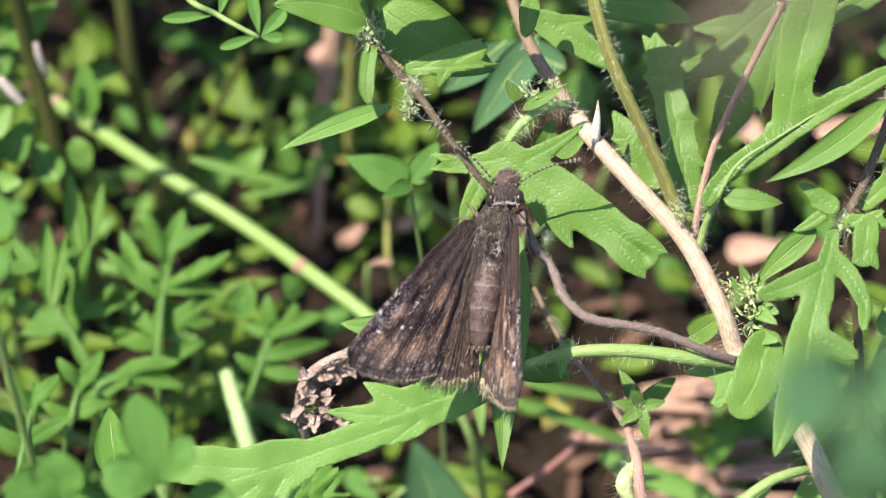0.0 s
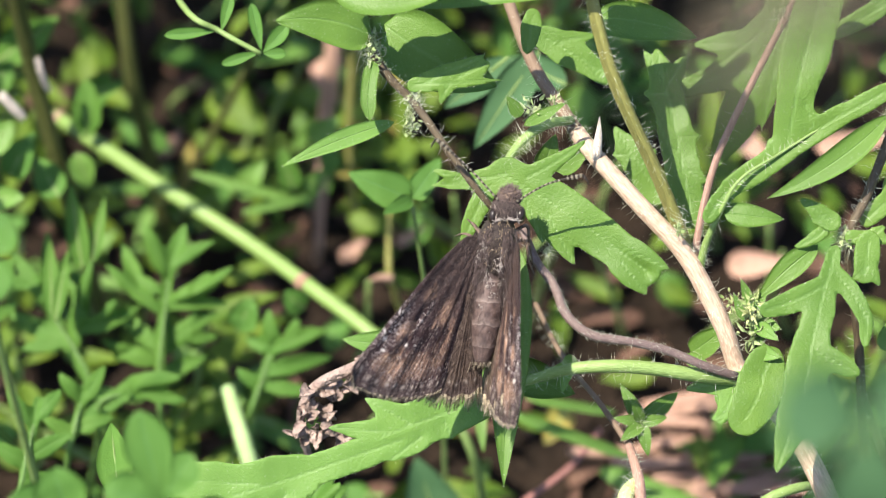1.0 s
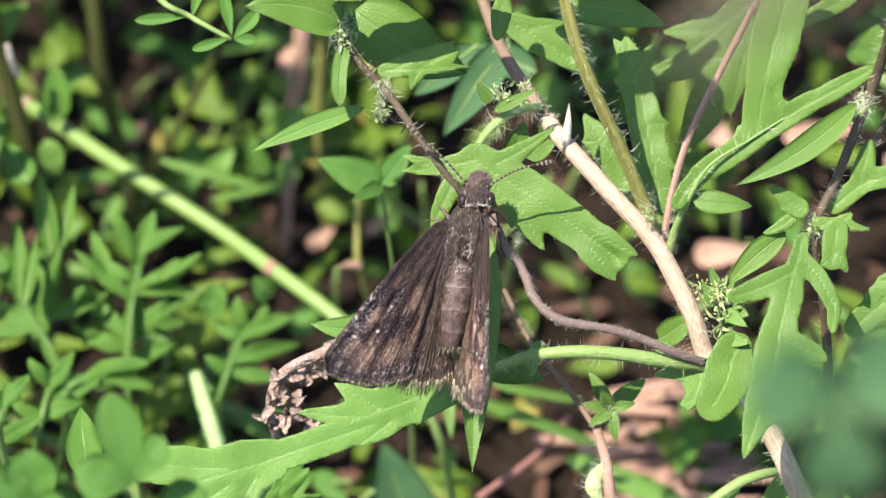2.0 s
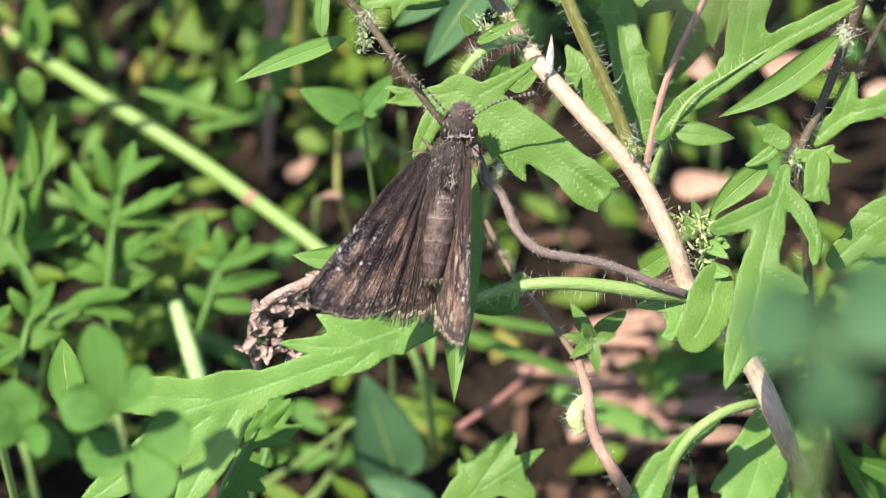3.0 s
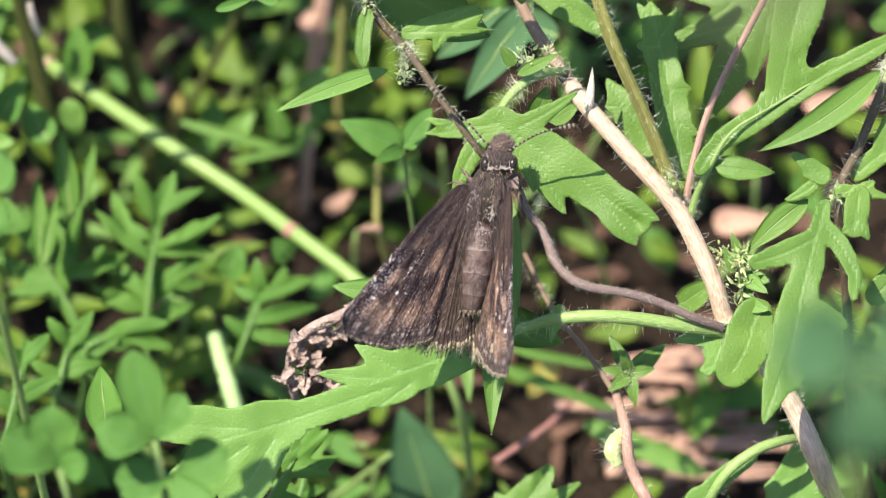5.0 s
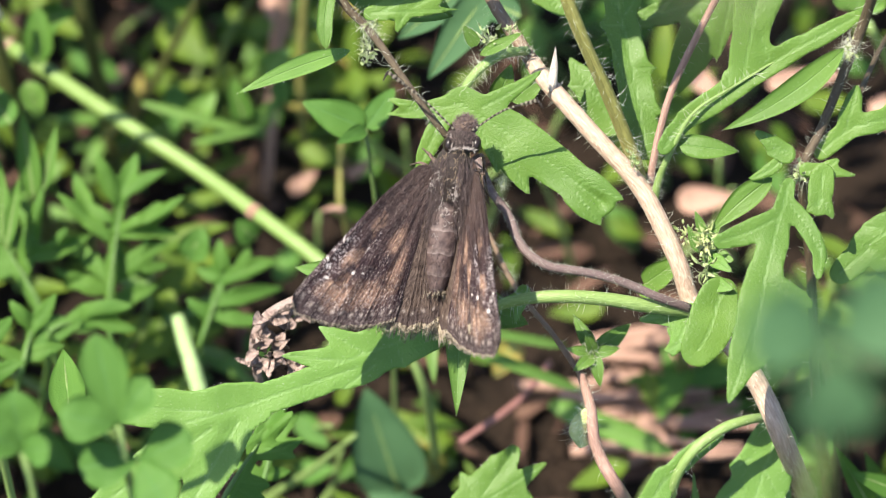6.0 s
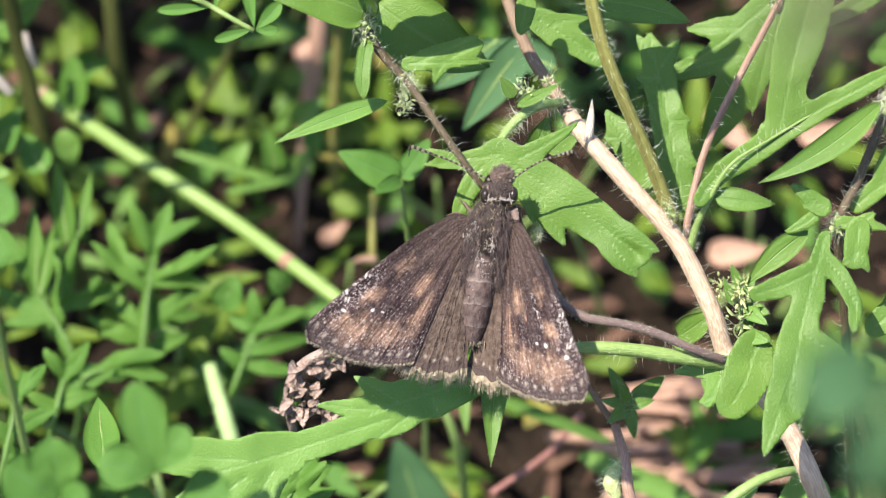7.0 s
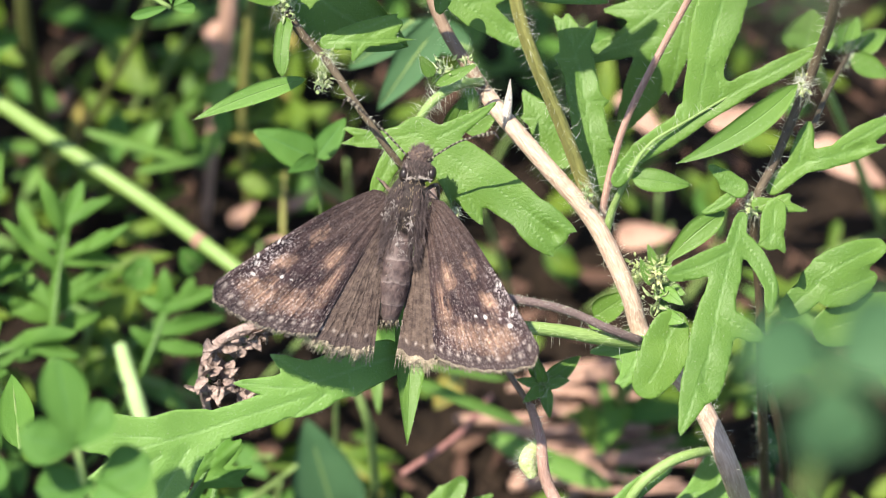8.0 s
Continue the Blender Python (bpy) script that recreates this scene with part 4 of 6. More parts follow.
    cutleaf("leaf", "leaf_pale", w, -6.0, [(31.2, -22.5, 24, -31, 0.93, -0.88, 0.6), (26.2, -26.6, 22.3, -35.4, 1.43, 0, 0.2)], "blade along the curved stalk", slope=(0, 0.1))
    cutleaf("leaf", "leaf", w, -9.0, [(29.9, -35.7, 29.4, -26.4, 0.83, 0)], "narrow upright leaf")
    cutleaf("leaf", "leaf_pale", w, -12.0, [(37.5, -23.5, 34.2, -33.8, 2.91, 0, 0.5), (35.4, -25.1, 33.1, -26.2, 0.89, 0), (34, -28.2, 31.6, -30, 1.12, 0), (36.5, -26, 38, -28.8, 1.23, 0), (33.4, -31.6, 31.2, -33.3, 1.12, 0)], "light green toothed leaf in sun")
    cutleaf("leaf", "leaf_pale", w, -14.0, [(38, -26.2, 39.7, -33, 0.96, 0)], "narrow yellow-green leaf behind the stem")


def side_weed():
    """The second stem to the right, with the big lobed leaf and two hairy joints."""
    w = thing("ragweed_plant", S((50.2, -37.0, -70.0)), "hairy weed with a thin reddish stem and deeply lobed leaves", "plant")
    stem("main_stem", "dark_stem", w, [(46.4, -27.9, -40.0), (41.7, -17.8, -12.0), (40.4, -6.5, -6.0), (38.7, 2.5, 1.0), (40.5, 7.1, 1.0), (42.5, 12.4, 2.0), (44.2, 17.4, 4.0), (44.6, 21.5, 10.0), (44.1, 25.6, 16.0)], [0.55, 0.5, 0.45, 0.45, 0.45, 0.5, 0.5, 0.5], 220, 1.2, 21, "thin purplish hairy stem")
    fuzzy("bud", w, (38.3, 2.9, 2.0), 1.9, 20, 22, spikes=70, length=1.9)
    fuzzy("bud", w, (42.8, 14.4, 3.0), 1.5, 10, 23, "bract", spikes=150, length=1.7)
    fuzzy("bud", w, (50.6, 18.9, -16), 2.0, 12, 24, "bract", spikes=40, length=1.4)
    cutleaf("leaf", "leaf", w, 5.5, [(37, 1.8, 35.6, -2.7, 0.74, 0, 0.9), (35.9, -1.6, 34.3, -7.5, 1.43, 0, 0.9), (34.6, -6.4, 33.1, -13.8, 2.01, 0, 0.9), (33.4, -11.7, 30.8, -18.7, 1.74, 0), (35.8, -1.4, 30.4, -3.6, 1.11, 0.21, 0.6), (36.8, -0, 39.8, -4.9, 0.84, 0.32, 0.7), (39.8, -4.2, 39.5, -7, 0.58, 0, 0.3), (34.9, -7.5, 38.7, -9.5, 1.06, 0, 0.3)], "large deeply lobed leaf", slope=(-0.04, -0.22), droop=0.08)
    leaf("leaf", "leaf", w, B((35.7, 2.4, 2), (29.9, -2.7, 2), 2.7, "lance", bow=0.3, arch=0.5))
    cutleaf("leaf", "leaf", w, 3.0, [(36.9, 4.6, 33.8, 6.9, 0.91, 0), (36.5, 4.8, 35.1, 4.7, 0.59, 0)], "small pointed leaf at the joint")
    cutleaf("leaf", "leaf", w, 3.0, [(36.1, 3.7, 33.1, 2.1, 0.59, 0.16)], "small pointed leaf at the joint")
    cutleaf("leaf", "leaf", w, 3.0, [(38.8, 3.1, 43.7, 2.5, 0.69, 0.16), (40.5, 3.2, 42, 4.2, 0.48, 0)], "small pointed leaf at the joint")
    cutleaf("leaf", "leaf", w, 3.5, [(40.3, 2.8, 39.8, -0.5, 1.17, 0, 0.6), (40.2, 0.3, 41.3, -1.4, 0.64, 0), (39.8, 0, 38.8, -0.8, 0.58, 0)], "small wavy leaf at the joint")
    leaf("leaf", "leaf", w, B((42.2, 14.5, 4.0), (30.7, 6.8, 5.0), 2.9, "lance", bow=-0.7, arch=0.9, fold=0.22, n=18), label="narrow lance-shaped leaf")
    cutleaf("leaf", "leaf", w, 0.5, [(40.5, 4.8, 43.9, 7.4, 0.91, 0.16, 0.8), (42.8, 6.6, 43.9, 10.9, 1.02, 0, 0.3), (43.3, 7.1, 49.3, 8.7, 1.02, 0, 0.6), (47.1, 8.7, 52, 11.5, 1.02, 0, 0.5), (46.6, 7.7, 51.7, 9.1, 0.7, 0)], "lobed leaf in full sun")
    cutleaf("leaf", "leaf", w, -2.5, [(42.8, -6.7, 45.6, -4.2, 1.3, 0, 0.8), (45.1, -4.2, 51.2, -0.8, 1.84, 0.27, 0.5), (46.7, -2.5, 45, -2.1, 0.76, 0), (46.7, -5.3, 50.8, -3.6, 1.63, 0, 0.3)], "lobed leaf low on the stem")
    cutleaf("leaf", "leaf", w, -3.5, [(46.9, -8.6, 54.1, -6.3, 2.29, 0, 0.5)], "broad leaf low on the stem")
    leaf("leaf", "leaf", w, B((50.6, 18.6, -16), (54.9, 16.5, -16), 2.6, "lance"), B((50.5, 19.1, -16), (51.8, 22.8, -18), 1.8, "ovate"), B((51.6, 19.4, -17), (54.9, 21.4, -18), 2.4, "ovate"))
    stem("side_stem", "dark_stem", w, [(44.3, 10.5, 0), (47.3, 14.8, -8), (50.6, 18.8, -16)], [0.3, 0.26, 0.22], 24, 1.0, 26, "short dark side stem")
    leaf("leaf", "leaf_pale", w, B((47.8, 19.8, -26.0), (48.3, 24.0, -24.0), 5.6, "ovate"), label="yellow-green leaf in full sun")


def top_weed():
    """The dark stem that runs down behind the butterfly's head, with hairy joints."""
    w = thing("ragweed_plant", S((12.7, -20.5, -60.0)), "hairy weed with a dark striped stem and narrow leaves", "plant")
    stem("main_stem", "dark_stem", w, [(-8.3, 30.2, 0.0), (-6.2, 21.6, 1.0), (-4.5, 18.6, 1.0), (-2.2, 16.2, 1.0), (0.9, 11.7, 2.2), (3.5, 8.1, 2.4), (5.4, 5.7, 1.0), (6.9, 2.9, -6.0), (9.3, -3.3, -20.0), (12.6, -8.6, -26.0)], [0.42, 0.44, 0.4, 0.37, 0.33, 0.32, 0.3, 0.26], 190, 1.2, 31, "dark purple-brown hairy stem")
    fuzzy("bud", w, (-6.2, 21.4, 2.0), 2.4, 26, 32, spikes=60, length=1.7)
    fuzzy("bud", w, (-2.2, 16.7, 1.0), 1.5, 14, 33, spikes=70, length=1.9)
    fuzzy("bud", w, (-2.6, 14.2, 0.0), 1.7, 18, 34, spikes=36, length=1.5)
    leaf("leaf", "leaf_pale", w, B((-4.1, 14.5, 0.0), (-14.7, 10.3, 2.0), 2.1, "lance", bow=0.3, arch=0.4, n=18), label="narrow lance-shaped leaf")
    leaf("leaf", "leaf", w, B((-6.0, 20.1, 2.0), (-6.4, 14.4, 3.0), 1.5, "strap", bow=0.3, arch=0.4), label="small drooping leaf")
    cutleaf("leaf", "leaf", w, 1.5, [(-2.2, 17.9, 6.1, 18.3, 0.7, 0), (-1, 18.2, 4.6, 20.7, 0.86, 0), (1.9, 18.6, 4.6, 19.8, 1.02, 0, 0.3), (1.1, 18.1, 0.2, 16.1, 0.59, 0)], "small leaf with a raised corner")
    leaf("leaf", "leaf", w, B((-6.2, 22.5, 2.0), (-15.1, 23.8, 5.0), 4.6, "ovate", bow=0.8, arch=0.5, n=18), label="broad leaf in full sun")
    leaf("leaf", "leaf", w, B((-5.0, 25.8, 4.0), (11.9, 25.6, 6.0), 3.8, "lance", bow=-0.8, arch=0.6, n=20), label="broad leaf in full sun")
    leaf("leaf", "leaf", w, B((-10.1, 27.5, 9.0), (3.4, 27.1, 10.0), 6.5, "ovate", bow=0.4, arch=0.6, n=18), label="broad leaf in full sun")
    leaf("leaf", "leaf", w, B((-5.1, 24.0, -3.0), (5.7, 18.0, -4.0), 6.8, "ovate", bow=0.6, arch=0.5, n=18), label="broad leaf in the shade of the one above")
    cutleaf("leaf", "leaf", w, -14.0, [(5.4, -33.6, 11.9, -24.7, 2.36, 0, 0.3), (8.8, -29.7, 15.4, -25.6, 1.46, 0), (7.9, -28.8, 6.6, -26.7, 0.84, 0), (11.3, -28.9, 14.4, -30.6, 1.52, 0), (9.9, -26.9, 9.8, -24.9, 0.79, 0)], "broad low leaf half in sun")
    # thin lower stem with star-like knot of small leaves
    stem("side_stem", "brown_and_shaded_stem", w, [(9.5, -3, -18), (12.2, -8.5, -14), (15.3, -12.5, -8), (18.1, -16.6, -6)], [0.24, 0.25, 0.27, 0.34], 20, 1.2, 38, "thin brown upper stem")
    stem("side_stem", "pink_stem", w, [(18.1, -16.6, -6), (18.8, -19.4, -2.5), (19.5, -23.7, -2.5), (22.6, -29, -6), (29.4, -38.8, -40)], [0.42, 0.55, 0.62, 0.66], 50, 1.2, 35, "thin reddish stem")
    fuzzy("bud", w, (19.2, -14.2, -6), 1.8, 16, 36, spikes=50, length=1.5)
    stem("bud", "bract", w, [(18.7, -19.7, -2.5), (17.9, -20.8, -2.5), (17.6, -21.9, -2.5), (18.2, -23.3, -2.5)], [0.35, 0.75, 0.9, 0.45], 110, 1.2, 37, "pale yellow-green hairy bud", 10)
    for tip, wd in (((17.4, -10.8, -6), 1.5), ((23, -11.7, -7), 1.9), ((17.3, -16.2, -5), 1.4), ((20, -17.8, -6), 1.3), ((16.6, -14, -5), 1.2), ((21.9, -14, -6), 1.2), ((18.3, -12.1, -4), 1.1)):
        leaf("leaf", "leaf", w, B((19.4, -14.5, -6), tip, wd, "ovate", arch=0.3))


def under(p, du=0.0):
    """The point of the soil straight below p (slope mm), shifted by du."""
    z = 80 + 0.643 * p[1] + 0.766 * p[2] + 2
    return (p[0] + du, p[1] - 0.643 * z, p[2] - 0.766 * z)


def clover(label, c, leaflets, mat, w_stalk, du=3.0, shape="obovate"):
    base = under(c, du)
    w = thing("clover", S(base), label, "plant", "clovers")
    stem("stalk", "green_stem", w, [base, ((base[0] + c[0]) / 2 + du * 0.4, (base[1] + c[1]) / 2, (base[2] + c[2]) / 2), c], [w_stalk * 1.2, w_stalk, w_stalk * 0.8], label="thin pale green stalk")
    for tip, wd in leaflets:
        leaf("leaflet", mat, w, B(c, tip, wd, shape, arch=0.3, fold=0.15, n=14))
    return w


def clovers():
    clover("blurred three-part clover leaf close to the lens", (-22.7, -18.4, 40.0), (((-24.4, -10.8, 42.0), 4.0), ((-27.4, -17.4, 41.0), 4.0), ((-20.1, -14.5, 41.0), 3.2)), "clover", 0.4)
    clover("blurred three-part clover leaf close to the lens", (-21.3, -21.6, 36.0), (((-26.3, -22.1, 37.0), 4.2), ((-16.8, -19.4, 37.0), 4.2), ((-18.6, -25.7, 38.0), 4.2)), "clover", 0.4)
    clover("large bluish clover leaf high above the others, out of focus", (23.0, -8.4, 134.0), (((18.4, -6.6, 135.0), 5.0), ((27.6, -5.4, 135.0), 5.8), ((23.4, -13.2, 132.0), 4.8)), "blue", 0.5)
    clover("clover leaf with two large leaflets in half shade", (-2.9, 7.7, -22.0), (((-9.3, 10.4, -21.0), 3.8), ((0.1, 11.9, -23.0), 2.6), ((-5.8, 6.1, -19.0), 1.6)), "clover", 0.25, shape="ovate")
    clover("blurred clover leaf at the edge of the weeds", (-30.5, -20.6, 40.0), (((-34.9, -17.7, 42.0), 5.0), ((-31.2, -15.4, 42.0), 4.4), ((-28.0, -20.0, 42.0), 3.0)), "clover", 0.4)
    clover("blurred clover leaf at the edge of the weeds", (-37.0, 1.9, 46.0), (((-34.2, 5.1, 47.0), 4.6), ((-40.5, 2.8, 47.0), 4.6), ((-34.6, -1.7, 47.0), 4.0)), "clover", 0.4)


def pinnate_sprig():
    w = thing("vetch_sprig", S((-34.4, 41.4, -60.0)), "thin sprig with small narrow paired leaflets", "plant")
    stem("stalk", "green_stem", w, [(-34.4, 41.4, -60.0), (-25.5, 27.1, -14.0), (-21.3, 24.0, -10.0), (-17.4, 21.8, -10.0)], [0.35, 0.3, 0.25])
    for b, t, wd in (((-21.6, 24.1, -10.0), (-26.9, 23.7, -10.0), 1.2), ((-17.4, 22.0, -10.0), (-21.3, 20.8, -10.0), 1.1), ((-17.3, 22.0, -10.0), (-18.3, 26.8, -10.0), 1.3), ((-17.2, 21.9, -10.0), (-14.7, 24.6, -10.0), 1.6), ((-17.2, 21.8, -10.0), (-14.9, 21.8, -10.0), 1.2), ((-21.3, 23.9, -10.0), (-20.2, 27.9, -10.0), 1.2)):
        leaf("leaflet", "clover", w, B(b, t, wd, "obovate", fold=0.45))


# ---- stalks behind ----
def thin_stalk(base, pts, radii, mat, label):
    t = thing("grass_stalk", S(base), label, "stalk", "thin stalks")
    stem("stalk", mat, t, pts, radii)


def stalks():
    w = thing("grass_stalk", S((-5.2, -11.0, -45.0)), "thick bright green leaning grass stalk with a reddish joint", "stalk")
    stem("stalk", "stalk", w, [(-44.6, 18.7, -64.0), (-30.9, 9.7, -56.0), (-21.7, 3.8, -52.0), (-15.2, -0.8, -48.0), (-8.2, -6.0, -44.0), (-1.5, -12.1, -42.0)], [0.86, 0.91, 0.88, 0.87, 0.84, 0.78], sides=12)
    stem("joint", "node_band", w, [(-15.8, -0.4, -48.3), (-15.3, -0.75, -48.0), (-14.9, -1.0, -47.8)], [0.88, 0.95, 0.88], sides=12, label="reddish joint")
    stem("joint", "pink_stem", w, [(-44.3, 18.5, -63.8), (-43.8, 18.1, -63.5)], [0.92, 0.92], sides=12, label="cut reddish end")
    w = thing("grass_stalk", S((-21.1, -22.0, -52.0)), "short pale whitish-green grass stalk", "stalk")
    stem("stalk", "pale_stem", w, [(-24, -12.5, -52), (-23.2, -14.9, -50), (-22.1, -18, -48), (-20.8, -22.3, -48)], [0.75, 0.85, 0.9, 0.9], sides=12)
    # three stalks whose shade is put into their colour
    thin_stalk((-40.2, -8.0, -78.0), [(-46.5, 34.3, -40.0), (-45.7, 24.1, -52.0), (-44.1, 14.3, -60.0), (-42.0, 2.8, -70.0), (-40.4, -8.0, -80.0)], [0.9, 1.0, 1.0, 0.95], "shaded_stalk", "olive stalk, darkened in colour for shade")
    thin_stalk((-34.7, 1.6, -100.0), [(-37.7, 37.3, -70.0), (-37.2, 24.5, -78.0), (-35.9, 13.4, -90.0), (-34.7, 1.6, -100.0)], [0.9, 0.95, 0.9], "shaded_stalk", "olive stalk with shade in its colour, out of focus")
    thin_stalk((-31.9, 7.9, -92.0), [(-20.8, 28.0, -70.0), (-25.3, 21.1, -78.0), (-30.0, 13.3, -86.0), (-32.8, 5.8, -94.0)], [0.5, 0.5, 0.5], "shaded_stalk", "thin green stalk, dulled in colour for shade")
    thin_stalk((-15.8, 1.6, -95.0), [(-13.2, 34.2, -80.0), (-13.2, 26.3, -84.0), (-14.6, 18.3, -90.0), (-15.9, 1.6, -96.0)], [0.8, 1.1, 0.9, 0.6], "straw", "dry pinkish straw standing upright")
    thin_stalk((-10.2, 1.6, -95.0), [(-9.5, 33.3, -70.0), (-10.7, 24.4, -76.0), (-11.3, 12.5, -84.0), (-10.2, 1.6, -95.0)], [0.5, 0.5, 0.5], "olive_stem", "thin green stalk behind the leaves")
    w = thing("grass_stalk", S((-5.7, -8.0, -80.0)), "thin olive stalk with a withered pale joint", "stalk", "thin stalks")
    stem("stalk", "olive_stem", w, [(-4.7, -5.1, -68), (-6, -0.5, -62), (-6.2, 2.7, -62), (-6.1, 7.4, -66)], [0.42, 0.4, 0.34, 0.25])
    stem("joint", "straw", w, [(-5.9, -0.4, -61.6), (-7, -0.3, -61), (-8.3, -0.6, -60.5)], [0.5, 0.36, 0.12], label="withered pale joint")
    thin_stalk((3.0, -29.6, -60.0), [(1.3, -15.1, -40.0), (3.5, -20.8, -44.0), (4.9, -29.6, -60.0)], [0.5, 0.5, 0.5], "green_stem", "thin yellowish green bent stalk")
    thin_stalk((6.2, -29.6, -60.0), [(7.3, -26.1, -48.0), (13.6, -22.0, -52.0), (17.7, -17.8, -58.0)], [0.36, 0.4, 0.34], "red_stem", "reddish dry stalk lying aslant")
    thin_stalk((34.9, -28.8, -84.0), [(32.4, -12.8, -60.0), (33.6, -19.8, -70.0), (34.7, -29.6, -86.0)], [0.5, 0.55, 0.55], "olive_stem", "thin olive stalk among dry straw")
    thin_stalk((60.3, 7.0, -70.0), [(51.1, 19.6, -40.0), (56.0, 13.3, -50.0), (64.4, 2.3, -70.0)], [0.5, 0.5, 0.5], "green_stem", "thin green stalk in full sun")
    thin_stalk((51.8, -41.0, -60.0), [(46.3, -23.5, -30.0), (46.9, -29.2, -34.0), (50.9, -41.0, -60.0)], [0.45, 0.45, 0.45], "dark_stem", "thin dark upright stalk")
    # white of these two stubs is a glossy highlight put into the colour
    thin_stalk((-44.9, 21.3, -60.0), [(-44.4, 24.2, -48), (-44.1, 22.5, -49), (-43.6, 20.8, -51)], [0.34, 0.4, 0.34], "white_bud_and_glint", "short grass stub with its highlight painted white")
    thin_stalk((-47.3, 17.9, -60.0), [(-48.5, 20.2, -48), (-47.3, 18.9, -49), (-46.3, 17.7, -50)], [0.55, 0.6, 0.5], "white_bud_and_glint", "short grass stub with its highlight painted white")
    thin_stalk((49.6, -29.6, -50.0), [(41.7, -12.7, -12.0), (45.0, -20.4, -20.0), (48.7, -28.9, -40.0)], [0.4, 0.5, 0.5], "dark_stem", "thin dark upright stalk")
    for base, tip, wd, lab in (((7.5, -15.3, -45.0), (21.2, -20.7, -52.0), 1.3, "bright green grass blade lying flat"), ((9.2, -13.7, -50.0), (19.5, -15.8, -55.0), 1.1, "yellow-green grass blade lying flat"), ((17.8, -22.5, -60.0), (32.0, -28.3, -60.0), 2.6, "green grass blade between straws"),
                               ((-29.4, 12.1, -70.0), (-14.6, 8.1, -72.0), 1.2, "thin yellow-green grass blade"), ((-23.3, 7.4, -68.0), (-14.3, 9.5, -72.0), 1.0, "thin yellow-green grass blade")):
        t = thing("grass", S(base), lab, "grass blade", "grass blades")
        leaf("blade", "leaf_pale", t, B(base, tip, wd, "strap", arch=0.5, fold=0.3))


# ---- cut-leaved plants to the left ----
def cut_plant(base, leaves):
    """A weed whose leaves, each a height and its lobes, stand on thin stalks over one foot; the first lobe is the leaf's rachis."""
    w = thing("cut_leaved_weed", S(base), "low weed with finely cut bright green leaves", "plant", "cut-leaved weeds")
    for h, lobes in leaves:
        lobes = [lobes[0]] + [(*q[:4], q[4] * 1.04, (q[5] if len(q) > 5 else 0.0), 0.14) for q in lobes[1:]]
        cutleaf("leaf", "fern", w, h, lobes, slope=(0.0, 0.10), droop=0.25, neck=0.5, lift=0.32, step=0.28, fillet=0.3, ripple=0.5, fold=0.12)
        foot, low = Vector(base), Vector((lobes[0][0], lobes[0][1], h - 0.5))
        stem("stalk", "fern_stem", w, [foot, foot.lerp(low, 0.55) + Vector((1, -1, -1)), low, Vector((lobes[0][2], lobes[0][3], h - 0.3))], [0.5, 0.42, 0.34, 0.1])


